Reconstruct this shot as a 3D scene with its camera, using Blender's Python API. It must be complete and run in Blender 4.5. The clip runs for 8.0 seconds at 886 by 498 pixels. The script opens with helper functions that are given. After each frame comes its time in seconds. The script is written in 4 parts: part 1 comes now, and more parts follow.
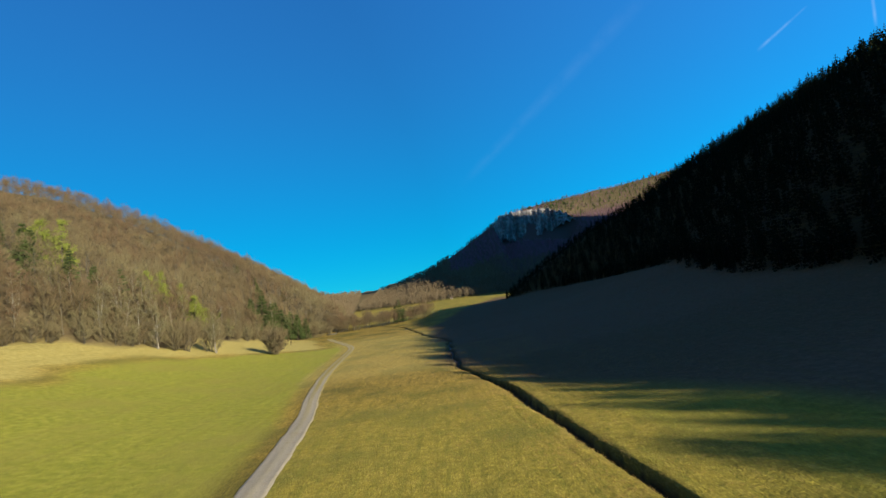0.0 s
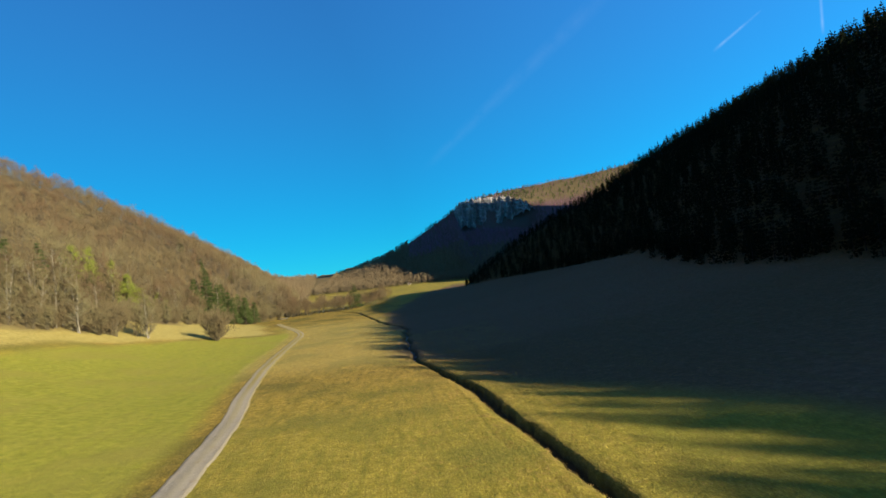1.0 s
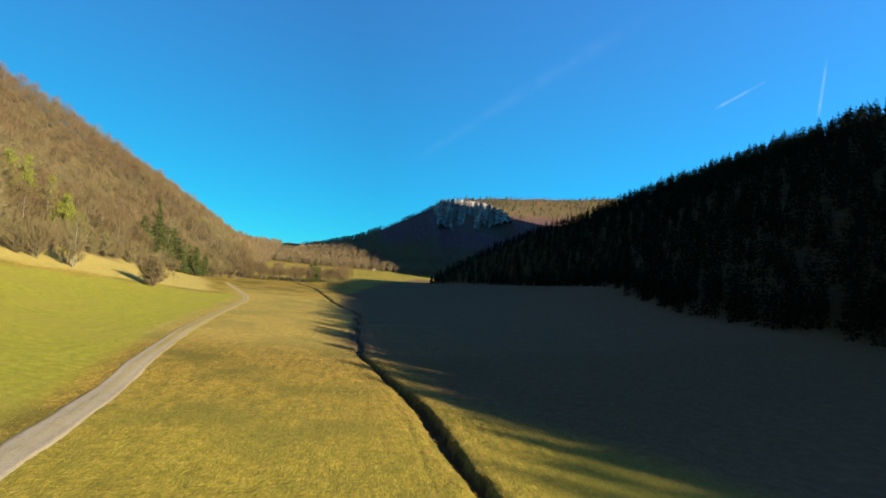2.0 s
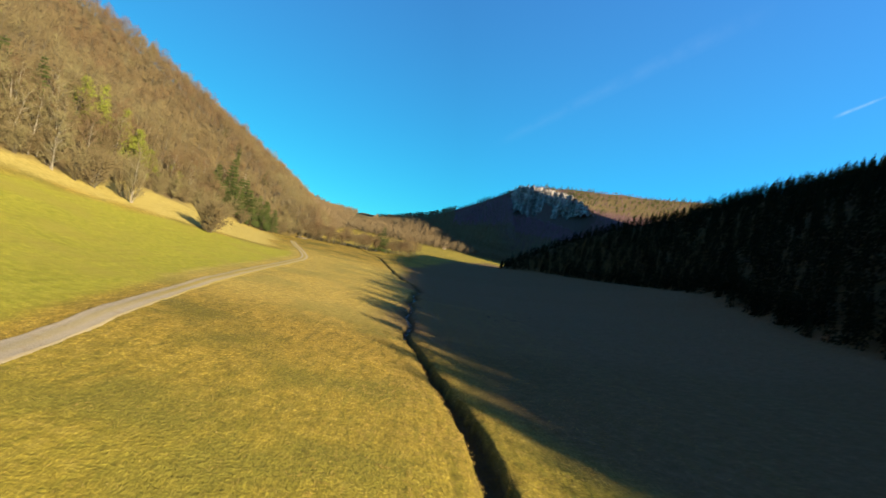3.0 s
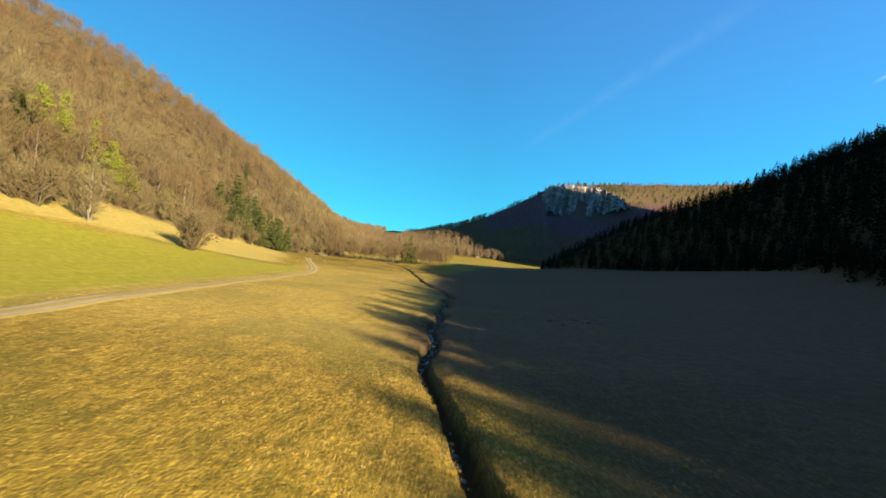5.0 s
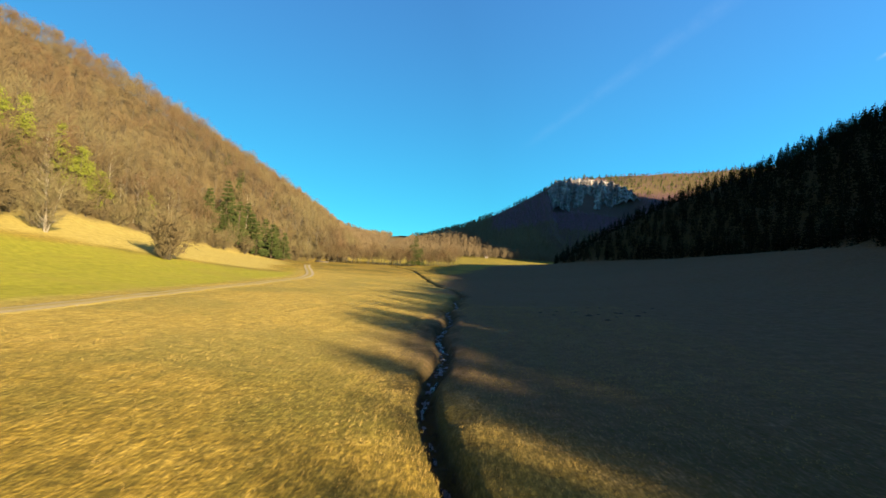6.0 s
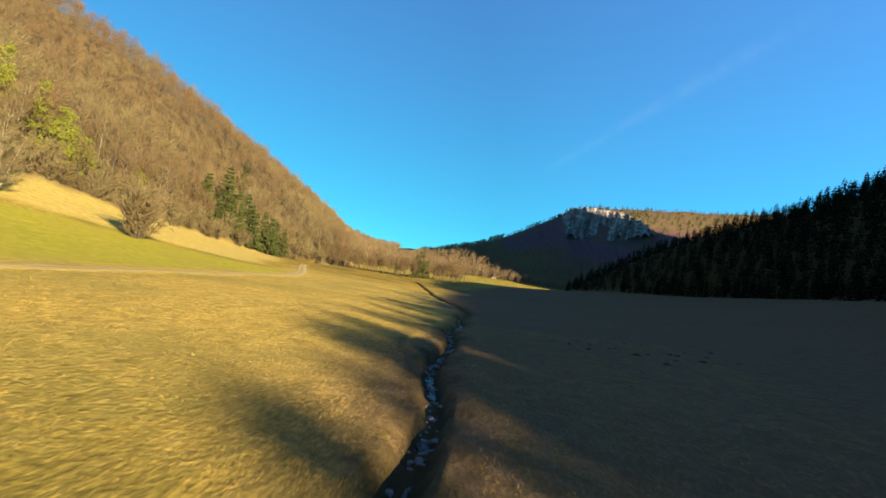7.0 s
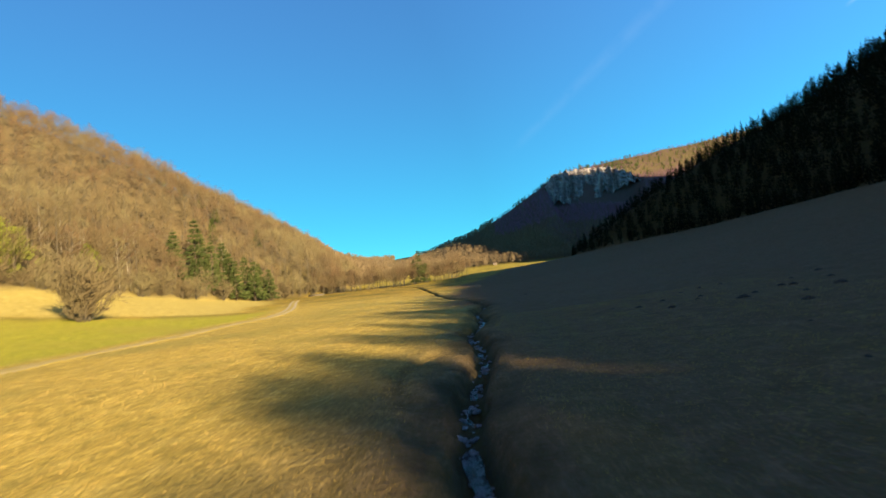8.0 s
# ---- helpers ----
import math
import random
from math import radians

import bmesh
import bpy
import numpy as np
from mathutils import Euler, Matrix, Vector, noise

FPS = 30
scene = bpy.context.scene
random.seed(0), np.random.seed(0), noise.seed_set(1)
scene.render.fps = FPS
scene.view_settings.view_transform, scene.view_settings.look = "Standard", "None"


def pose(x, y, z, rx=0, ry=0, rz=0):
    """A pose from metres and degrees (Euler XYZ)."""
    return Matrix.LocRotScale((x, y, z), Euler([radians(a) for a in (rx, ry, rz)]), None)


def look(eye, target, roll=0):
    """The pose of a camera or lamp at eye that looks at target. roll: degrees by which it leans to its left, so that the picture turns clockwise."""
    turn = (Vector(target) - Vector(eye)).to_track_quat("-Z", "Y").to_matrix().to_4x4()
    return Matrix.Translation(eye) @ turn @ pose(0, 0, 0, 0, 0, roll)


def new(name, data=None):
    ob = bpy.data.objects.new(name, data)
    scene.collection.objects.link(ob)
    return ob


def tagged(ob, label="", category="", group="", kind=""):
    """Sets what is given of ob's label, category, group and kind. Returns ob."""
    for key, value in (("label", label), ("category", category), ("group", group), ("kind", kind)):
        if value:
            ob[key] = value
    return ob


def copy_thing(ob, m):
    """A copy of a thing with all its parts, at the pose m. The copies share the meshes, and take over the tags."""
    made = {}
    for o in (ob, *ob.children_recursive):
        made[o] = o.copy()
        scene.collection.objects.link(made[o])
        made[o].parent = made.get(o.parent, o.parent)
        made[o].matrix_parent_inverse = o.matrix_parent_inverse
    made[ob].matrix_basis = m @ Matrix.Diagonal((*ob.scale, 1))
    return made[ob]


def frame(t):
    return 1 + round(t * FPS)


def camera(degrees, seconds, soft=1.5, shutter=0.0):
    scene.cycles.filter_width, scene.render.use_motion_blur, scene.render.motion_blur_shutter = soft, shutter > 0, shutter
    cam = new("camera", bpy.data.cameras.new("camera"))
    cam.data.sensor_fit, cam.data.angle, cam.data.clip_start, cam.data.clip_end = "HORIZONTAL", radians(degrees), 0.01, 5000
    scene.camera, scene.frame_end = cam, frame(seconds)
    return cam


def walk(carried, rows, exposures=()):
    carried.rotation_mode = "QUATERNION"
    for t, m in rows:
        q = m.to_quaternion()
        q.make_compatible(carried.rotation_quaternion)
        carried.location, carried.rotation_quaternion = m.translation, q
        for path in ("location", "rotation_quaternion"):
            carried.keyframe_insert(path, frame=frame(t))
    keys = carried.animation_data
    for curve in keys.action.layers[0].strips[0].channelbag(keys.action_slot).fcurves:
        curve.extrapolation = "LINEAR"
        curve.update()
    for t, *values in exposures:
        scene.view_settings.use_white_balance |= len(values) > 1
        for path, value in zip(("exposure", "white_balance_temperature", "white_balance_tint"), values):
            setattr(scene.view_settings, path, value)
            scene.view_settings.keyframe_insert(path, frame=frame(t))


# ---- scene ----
# ======== camera and its flight ========
cam = camera(80, 8.0, soft=1.5, shutter=0.28)
PATH = [
    (0, (-0.01, -4.74, 11.20), (1.59, 94.69, 21.72), -7.2),
    (0.5, (0.00, 0.00, 10.99), (3.97, 99.13, 23.56), -7.5),
    (1, (0.10, 5.14, 11.30), (9.10, 104.48, 18.34), -5.9),
    (1.2, (0.28, 7.18, 11.29), (11.07, 106.41, 17.40), -3.8),
    (2.3, (1.24, 19.63, 11.19), (12.35, 118.82, 17.48), 12.6),
    (2.5, (1.60, 23.09, 10.80), (9.83, 122.59, 16.51), 16.5),
    (3, (2.61, 31.97, 9.71), (4.26, 131.95, 11.00), 12.9),
    (3.5, (3.25, 38.90, 8.78), (3.22, 138.89, 7.22), 2.5),
    (4, (3.52, 45.30, 7.88), (4.43, 145.29, 8.94), 4.1),
    (4.5, (3.71, 52.48, 7.08), (1.64, 152.42, 9.90), 8.8),
    (4.7, (3.74, 55.41, 6.77), (0.29, 155.32, 9.50), 8.3),
    (5.8, (3.20, 70.63, 4.93), (-3.45, 170.36, 7.97), 5.4),
    (6, (3.21, 73.16, 4.69), (-3.28, 172.89, 7.92), 4.2),
    (6.5, (3.12, 79.36, 4.24), (-1.52, 179.17, 8.28), 4.3),
    (7, (2.59, 86.37, 3.63), (-5.84, 185.82, 9.88), 9.9),
    (7.5, (2.09, 92.88, 3.24), (-9.82, 192.05, 7.93), 4.9),
    (8, (1.61, 98.97, 2.92), (-5.74, 198.50, 9.32), -5.3),
]
EXPOSURES = [(0, 1.30, 5350, 13), (1, 1.47, 5600, 13), (2.5, 1.77, 6150, 14), (4, 1.90, 6450, 15.5), (6, 1.97, 6750, 17), (8, 2.02, 6900, 18)]
walk(cam, [(t, look(eye, target, roll)) for t, eye, target, roll in PATH], EXPOSURES)

# ======== sky and sun ========
SUN_AZ, SUN_EL = 136.0, 17.5          # degrees clockwise from +y, and above the horizon
to_sun = Vector((math.sin(radians(SUN_AZ)) * math.cos(radians(SUN_EL)),
                 math.cos(radians(SUN_AZ)) * math.cos(radians(SUN_EL)), math.sin(radians(SUN_EL))))
sun_data = bpy.data.lights.new("sun", "SUN")
sun_data.energy, sun_data.angle, sun_data.color = 5.0, radians(0.53), (1.0, 0.84, 0.53)
sun = new("sun", sun_data)
sun.matrix_world = look(to_sun * 900, (0, 0, 0))

world = bpy.data.worlds.new("sky")
scene.world = world
world.use_nodes = True
wn, wl = world.node_tree.nodes, world.node_tree.links
wn.clear()
sky = wn.new("ShaderNodeTexSky")
sky.sky_type, sky.sun_disc = "NISHITA", False
sky.sun_elevation, sky.sun_rotation = radians(SUN_EL), radians(SUN_AZ)
sky.altitude, sky.air_density, sky.dust_density, sky.ozone_density = 500, 1.0, 0.0, 4.0
flat = wn.new("ShaderNodeGamma")
flat.inputs["Gamma"].default_value = 0.42
sat = wn.new("ShaderNodeHueSaturation")
sat.inputs["Saturation"].default_value = 1.7
tone = wn.new("ShaderNodeMix")
tone.data_type, tone.blend_type = "RGBA", "MULTIPLY"
tone.inputs["Factor"].default_value = 1.0
# deeper blue overhead, brighter and more cyan towards the horizon
coord = wn.new("ShaderNodeTexCoord")
split = wn.new("ShaderNodeSeparateXYZ")
climb = wn.new("ShaderNodeMapRange")
climb.interpolation_type = "SMOOTHSTEP"
climb.inputs["From Min"].default_value, climb.inputs["From Max"].default_value = 0.0, 0.60
tint = wn.new("ShaderNodeMix")
tint.data_type = "RGBA"
tint.inputs[6].default_value, tint.inputs[7].default_value = (0.14, 1.20, 1.42, 1), (0.50, 0.93, 1.28, 1)
wl.new(coord.outputs["Generated"], split.inputs[0])
wl.new(split.outputs["Z"], climb.inputs["Value"])
wl.new(climb.outputs[0], tint.inputs["Factor"])
# redder and dimmer high overhead, above the view, to adjust light in the shade
high = wn.new("ShaderNodeMapRange")
high.interpolation_type = "SMOOTHSTEP"
high.inputs["From Min"].default_value, high.inputs["From Max"].default_value = 0.58, 0.88
dome = wn.new("ShaderNodeMix")
dome.data_type = "RGBA"
dome.inputs[7].default_value = (0.95, 0.46, 0.50, 1)
wl.new(split.outputs["Z"], high.inputs["Value"])
wl.new(high.outputs[0], dome.inputs["Factor"])
wl.new(tint.outputs[2], dome.inputs[6])
wl.new(dome.outputs[2], tone.inputs[7])
# brighter on the sun's side
facing = wn.new("ShaderNodeVectorMath")
facing.operation = "DOT_PRODUCT"
facing.inputs[1].default_value = (math.sin(radians(128)), math.cos(radians(128)), 0)
sunward = wn.new("ShaderNodeMapRange")
sunward.inputs["From Min"].default_value, sunward.inputs["From Max"].default_value = -0.60, 0.15
sunward.inputs["To Min"].default_value, sunward.inputs["To Max"].default_value = 0.080, 0.139
wl.new(coord.outputs["Generated"], facing.inputs[0])
wl.new(facing.outputs["Value"], sunward.inputs["Value"])
back = wn.new("ShaderNodeBackground")
wl.new(sunward.outputs[0], back.inputs["Strength"])
wout = wn.new("ShaderNodeOutputWorld")
wl.new(sky.outputs[0], flat.inputs["Color"])
wl.new(flat.outputs[0], sat.inputs["Color"])
wl.new(sat.outputs[0], tone.inputs[6])
wl.new(tone.outputs[2], back.inputs["Color"])
wl.new(back.outputs[0], wout.inputs[0])


# ======== materials ========
class Nodes:
    """A material and short ways to add nodes to it."""

    def __init__(self, name, rough=0.9, spec=0.2):
        self.m = bpy.data.materials.new(name)
        self.m.use_nodes = True
        self.t = self.m.node_tree
        self.b = self.t.nodes["Principled BSDF"]
        self.b.inputs["Roughness"].default_value = rough
        self.b.inputs["Specular IOR Level"].default_value = spec
        self.pos = self.add("ShaderNodeNewGeometry").outputs["Position"]

    def add(self, kind, **props):
        n = self.t.nodes.new(kind)
        for k, v in props.items():
            if k == "operation":
                n.operation = v
            elif k == "blend":
                n.data_type, n.blend_type = "RGBA", v
            elif k == "attribute":
                n.attribute_name = v
        return n

    def link(self, a, b):
        self.t.links.new(a, b)

    def noise(self, scale, detail=4.0, rough=0.55, stretch=None):
        n = self.add("ShaderNodeTexNoise")
        n.inputs["Scale"].default_value, n.inputs["Detail"].default_value, n.inputs["Roughness"].default_value = scale, detail, rough
        if stretch:
            mp = self.add("ShaderNodeMapping")
            mp.inputs["Scale"].default_value = stretch
            self.link(self.pos, mp.inputs["Vector"])
            self.link(mp.outputs[0], n.inputs["Vector"])
        else:
            self.link(self.pos, n.inputs["Vector"])
        return n.outputs["Fac"]

    def ramp(self, fac, *stops):
        r = self.add("ShaderNodeValToRGB")
        while len(r.color_ramp.elements) < len(stops):
            r.color_ramp.elements.new(0.5)
        for e, (p, c) in zip(r.color_ramp.elements, stops):
            e.position, e.color = p, (*c, 1) if len(c) == 3 else c
        self.link(fac, r.inputs[0])
        return r.outputs[0]

    def step(self, fac, low, high):
        n = self.add("ShaderNodeMapRange")
        n.interpolation_type = "SMOOTHSTEP"
        n.inputs["From Min"].default_value, n.inputs["From Max"].default_value = low, high
        self.link(fac, n.inputs["Value"])
        return n.outputs[0]

    def mix(self, fac, a, b, blend="MIX"):
        n = self.add("ShaderNodeMix", blend=blend)
        for s, v in ((n.inputs["Factor"], fac), (n.inputs[6], a), (n.inputs[7], b)):
            if isinstance(v, (int, float)):
                s.default_value = v
            elif isinstance(v, tuple):
                s.default_value = (*v, 1)
            else:
                self.link(v, s)
        return n.outputs[2]

    def math(self, op, a, b):
        n = self.add("ShaderNodeMath", operation=op)
        for s, v in zip(n.inputs, (a, b)):
            if isinstance(v, (int, float)):
                s.default_value = v
            else:
                self.link(v, s)
        return n.outputs[0]

    def attr(self, name):
        return self.add("ShaderNodeAttribute", attribute=name).outputs["Fac"]

    def colour(self, c):
        if isinstance(c, tuple):
            self.b.inputs["Base Color"].default_value = (*c, 1)
        else:
            self.link(c, self.b.inputs["Base Color"])
        return self

    def bump(self, height, strength=0.5, distance=0.05):
        n = self.add("ShaderNodeBump")
        n.inputs["Strength"].default_value, n.inputs["Distance"].default_value = strength, distance
        self.link(height, n.inputs["Height"])
        self.link(n.outputs[0], self.b.inputs["Normal"])
        return self


def ground_material():
    """Meadow: fresh green, dry straw and litter, chosen by broad zones stored on the sheet."""
    n = Nodes("meadow", 0.95, 0.1)
    fine, mid, broad = n.noise(9.0, 5, 0.7), n.noise(1.1, 4, 0.6), n.noise(0.07, 3)
    streak = n.noise(1.6, 4, 0.6, (1.0, 0.16, 1.0))
    straw = n.ramp(mid, (0.30, (0.360, 0.228, 0.034)), (0.50, (0.620, 0.398, 0.056)), (0.72, (0.740, 0.500, 0.094)))
    straw = n.mix(n.step(streak, 0.42, 0.72), straw, (0.280, 0.200, 0.030))
    straw = n.mix(n.step(broad, 0.46, 0.62), straw, (0.255, 0.205, 0.030))
    green = n.ramp(mid, (0.30, (0.212, 0.214, 0.018)), (0.55, (0.300, 0.284, 0.027)), (0.78, (0.380, 0.336, 0.046)))
    green = n.mix(n.step(broad, 0.45, 0.70), green, (0.290, 0.255, 0.036))
    litter = n.ramp(mid, (0.25, (0.092, 0.064, 0.034)), (0.60, (0.135, 0.098, 0.052)), (0.80, (0.180, 0.136, 0.076)))
    # soil of the stream cut; under the spruces it stands for shade
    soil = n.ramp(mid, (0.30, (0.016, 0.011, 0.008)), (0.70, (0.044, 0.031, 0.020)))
    # darker brown for the meadow in shadow: part of the shade is painted
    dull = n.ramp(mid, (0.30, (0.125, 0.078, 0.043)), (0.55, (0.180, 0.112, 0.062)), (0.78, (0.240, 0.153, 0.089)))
    c = n.mix(n.attr("green"), straw, green)
    c = n.mix(n.attr("tan"), c, n.ramp(mid, (0.30, (0.325, 0.255, 0.062)), (0.55, (0.450, 0.355, 0.092)), (0.78, (0.545, 0.440, 0.135))))
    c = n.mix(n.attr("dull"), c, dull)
    litter = n.mix(n.attr("copper"), litter, n.ramp(mid, (0.25, (0.100, 0.072, 0.038)), (0.75, (0.165, 0.120, 0.064))))
    # violet litter on the mountain stands for haze over it
    litter = n.mix(n.attr("plum"), litter, n.ramp(mid, (0.25, (0.085, 0.042, 0.062)), (0.75, (0.145, 0.074, 0.100))))
    c = n.mix(n.attr("litter"), c, litter)
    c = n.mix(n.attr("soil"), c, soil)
    tuft = n.noise(10.0, 4, 0.65, (1.0, 0.22, 1.0))
    lane = n.noise(1.3, 3, 0.5, (1.0, 0.04, 1.0))
    c = n.mix(n.math("MULTIPLY", n.step(lane, 0.48, 0.64), 0.16), c, (0.190, 0.140, 0.022))
    rough_ = n.math("SUBTRACT", 0.68, n.math("MULTIPLY", 0.50, n.math("MAXIMUM", n.attr("green"), n.attr("tan"))))
    # darker between clumps: the grass's own shade, put into the colour
    gap_shade = n.step(n.noise(3.4, 4, 0.7), 0.40, 0.56)
    c = n.mix(gap_shade, n.mix(n.math("MULTIPLY", rough_, 0.5), c, (0.100, 0.072, 0.011)), c)
    c = n.mix(n.step(fine, 0.30, 0.75), n.mix(rough_, c, (0.035, 0.028, 0.006)), c)
    c = n.mix(n.step(tuft, 0.36, 0.66), n.mix(rough_, c, (0.060, 0.048, 0.008)), c)
    # brighter tufts: highlights painted into the colour
    c = n.mix(n.step(tuft, 0.54, 0.74), c, n.mix(n.math("MULTIPLY", rough_, 1.8), c, (1.38, 1.36, 1.30), "MULTIPLY"))
    n.colour(c)
    clump = n.noise(4.2, 3, 0.6)
    n.bump(n.math("ADD", n.math("ADD", mid, fine), n.math("MULTIPLY", clump, 1.7)), 0.8, 0.085)
    return n.m


def gravel_material():
    n = Nodes("gravel", 0.95, 0.15)
    a, b = n.noise(14.0, 6, 0.7), n.noise(0.9, 4)
    c = n.ramp(a, (0.25, (0.19, 0.155, 0.105)), (0.55, (0.32, 0.270, 0.190)), (0.80, (0.44, 0.385, 0.285)))
    c = n.mix(n.step(b, 0.52, 0.75), c, (0.27, 0.21, 0.13))
    c = n.mix(n.math("MULTIPLY", n.attr("verge"), n.step(n.noise(2.2, 5, 0.7), 0.22, 0.50)), c, (0.265, 0.200, 0.036))
    n.colour(c).bump(a, 0.7, 0.04)
    return n.m


def bark_material(name, dark, light):
    n = Nodes(name, 0.92, 0.15)
    n.colour(n.mix(n.attr("tint"), n.ramp(n.noise(3.0, 5, 0.65, (1, 1, 0.25)), (0.3, dark), (0.7, light)), light))
    return n.m


def twig_material(name, a, b, c, spec=0.1):
    n = Nodes(name, 0.95, spec)
    n.colour(n.mix(n.step(n.noise(0.35, 3), 0.35, 0.7), n.ramp(n.attr("tint"), (0.0, a), (0.5, b), (1.0, c)), b))
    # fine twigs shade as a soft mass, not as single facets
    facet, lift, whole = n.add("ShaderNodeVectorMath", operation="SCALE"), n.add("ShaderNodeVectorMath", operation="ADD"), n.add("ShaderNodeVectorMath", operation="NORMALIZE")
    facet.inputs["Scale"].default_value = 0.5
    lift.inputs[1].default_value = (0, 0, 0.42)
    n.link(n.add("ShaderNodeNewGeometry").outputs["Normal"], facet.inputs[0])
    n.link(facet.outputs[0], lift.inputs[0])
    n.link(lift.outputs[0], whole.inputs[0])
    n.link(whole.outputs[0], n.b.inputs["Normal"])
    return n.m


def rock_material(name, dark, mid, light, scale):
    n = Nodes(name, 0.9, 0.2)
    a, b = n.noise(scale, 7, 0.68, (1, 1, 0.22)), n.noise(scale * 5, 5, 0.7)
    c = n.ramp(a, (0.30, dark), (0.50, mid), (0.68, light))
    n.colour(n.mix(n.step(b, 0.55, 0.8), c, dark)).bump(b, 0.8, 0.2 / scale)
    return n.m


def water_material():
    """Shallow water broken by riffles: glossy pools between rough runs, with pale glints painted into the colour."""
    n = Nodes("water", 0.1, 0.4)
    riffle = n.noise(2.6, 5, 0.7, (1.6, 0.7, 1))
    n.colour(n.ramp(riffle, (0.42, (0.020, 0.019, 0.020)), (0.56, (0.060, 0.056, 0.060)), (0.68, (0.210, 0.198, 0.225))))
    n.link(n.ramp(riffle, (0.40, (0.06, 0.06, 0.06)), (0.62, (0.55, 0.55, 0.55))), n.b.inputs["Roughness"])
    n.b.inputs["IOR"].default_value = 1.33
    n.bump(n.noise(7.0, 5, 0.65), 1.0, 0.14)
    return n.m


MEADOW, GRAVEL, WATER = ground_material(), gravel_material(), water_material()
BARK = bark_material("bark", (0.045, 0.037, 0.026), (0.100, 0.084, 0.056))
PALE = bark_material("pale_bark", (0.120, 0.100, 0.072), (0.240, 0.210, 0.155))
# near black, with the slope's deep shade put into the bark colour
BARK_SHADED = bark_material("shaded_spruce_bark", (0.012, 0.009, 0.007), (0.028, 0.021, 0.016))
BARK_DARK = bark_material("conifer_bark", (0.045, 0.032, 0.022), (0.110, 0.080, 0.055))
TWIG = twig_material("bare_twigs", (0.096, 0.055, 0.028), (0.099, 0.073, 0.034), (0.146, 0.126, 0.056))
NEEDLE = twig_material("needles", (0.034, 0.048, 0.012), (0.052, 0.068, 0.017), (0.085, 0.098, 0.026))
# needles darker than real foliage: the slope's shade is in the colour
SPRUCE_SHADED = twig_material("shaded_spruce_needles", (0.007, 0.009, 0.005), (0.010, 0.013, 0.006), (0.015, 0.018, 0.008), 0.0)
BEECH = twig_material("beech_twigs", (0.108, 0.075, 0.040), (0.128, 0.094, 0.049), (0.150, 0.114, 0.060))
# the violet puts distant haze and blue shade into the twigs
HAZE_TWIG = twig_material("hazed_twigs", (0.148, 0.068, 0.104), (0.160, 0.082, 0.108), (0.150, 0.098, 0.086))
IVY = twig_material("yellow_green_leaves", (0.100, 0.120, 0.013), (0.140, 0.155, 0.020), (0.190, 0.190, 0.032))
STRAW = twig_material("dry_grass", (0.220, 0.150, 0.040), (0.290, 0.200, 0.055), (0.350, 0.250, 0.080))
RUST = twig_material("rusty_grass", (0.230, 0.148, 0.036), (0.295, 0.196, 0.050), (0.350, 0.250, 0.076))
LIMESTONE = rock_material("limestone", (0.050, 0.042, 0.043), (0.145, 0.130, 0.126), (0.36, 0.332, 0.305), 0.10)
STONE = rock_material("stream_stone", (0.060, 0.056, 0.056), (0.150, 0.141, 0.138), (0.300, 0.285, 0.275), 4.0)
SOIL = rock_material("fresh_soil", (0.020, 0.014, 0.009), (0.040, 0.028, 0.018), (0.070, 0.050, 0.032), 6.0)


# ======== meshes from arrays ========
def mesh_of(name, verts, tris, materials, slots=None, smooth=False, **fields):
    """A mesh of triangles or quads from arrays, with point fields."""
    me = bpy.data.meshes.new(name)
    verts, tris = np.asarray(verts, np.float32), np.asarray(tris, np.int32)
    k = tris.shape[1]
    me.vertices.add(len(verts))
    me.vertices.foreach_set("co", verts.ravel())
    me.loops.add(tris.size)
    me.loops.foreach_set("vertex_index", tris.ravel())
    me.polygons.add(len(tris))
    me.polygons.foreach_set("loop_start", np.arange(0, tris.size, k, dtype=np.int32))
    for m in materials:
        me.materials.append(m)
    if slots is not None:
        me.polygons.foreach_set("material_index", np.asarray(slots, np.int32))
    if smooth:
        me.polygons.foreach_set("use_smooth", np.ones(len(tris), bool))
    for key, values in fields.items():
        me.attributes.new(key, "FLOAT", "POINT").data.foreach_set("value", np.asarray(values, np.float32))
    me.update(calc_edges=True)
    me.validate()
    return me


def child(ob, parent):
    ob.parent = parent
    return ob


# ======== the valley's form ========
STREAM = ((-400, 25), (-80, 15), (0, 12.3), (25, 10.9), (35, 9.9), (45, 8.8), (55, 8.0), (64, 7.1), (72, 5.6), (80, 4.0), (86, 2.7), (92, 2.0), (98, 1.55), (106, 1.35), (112, 1.2),
          (120, 1.0), (125, 0.75), (140, 0.7), (152, 0.95), (168, 1.0), (174, 0.5), (180, -1.4), (186, -3.2), (203, -7.4), (232, -12.6), (286, -22), (330, -40), (600, -80))
ROAD = ((-400, 5), (-60, -8.5), (0, -12), (32, -14.5), (58, -17.4), (79, -21.5), (102, -25.0), (128, -27.9), (160, -30.8), (184, -33.2),
        (195, -35.4), (215, -42), (240, -51), (262, -58), (300, -72), (600, -150))
EDGE_R = ((-600, 82), (-50, 78), (60, 77), (130, 77), (165, 86), (200, 93), (236, 95), (290, 88), (325, 66), (344, 43), (352, 42), (366, 52), (400, 92), (450, 140), (600, 210), (1500, 260))
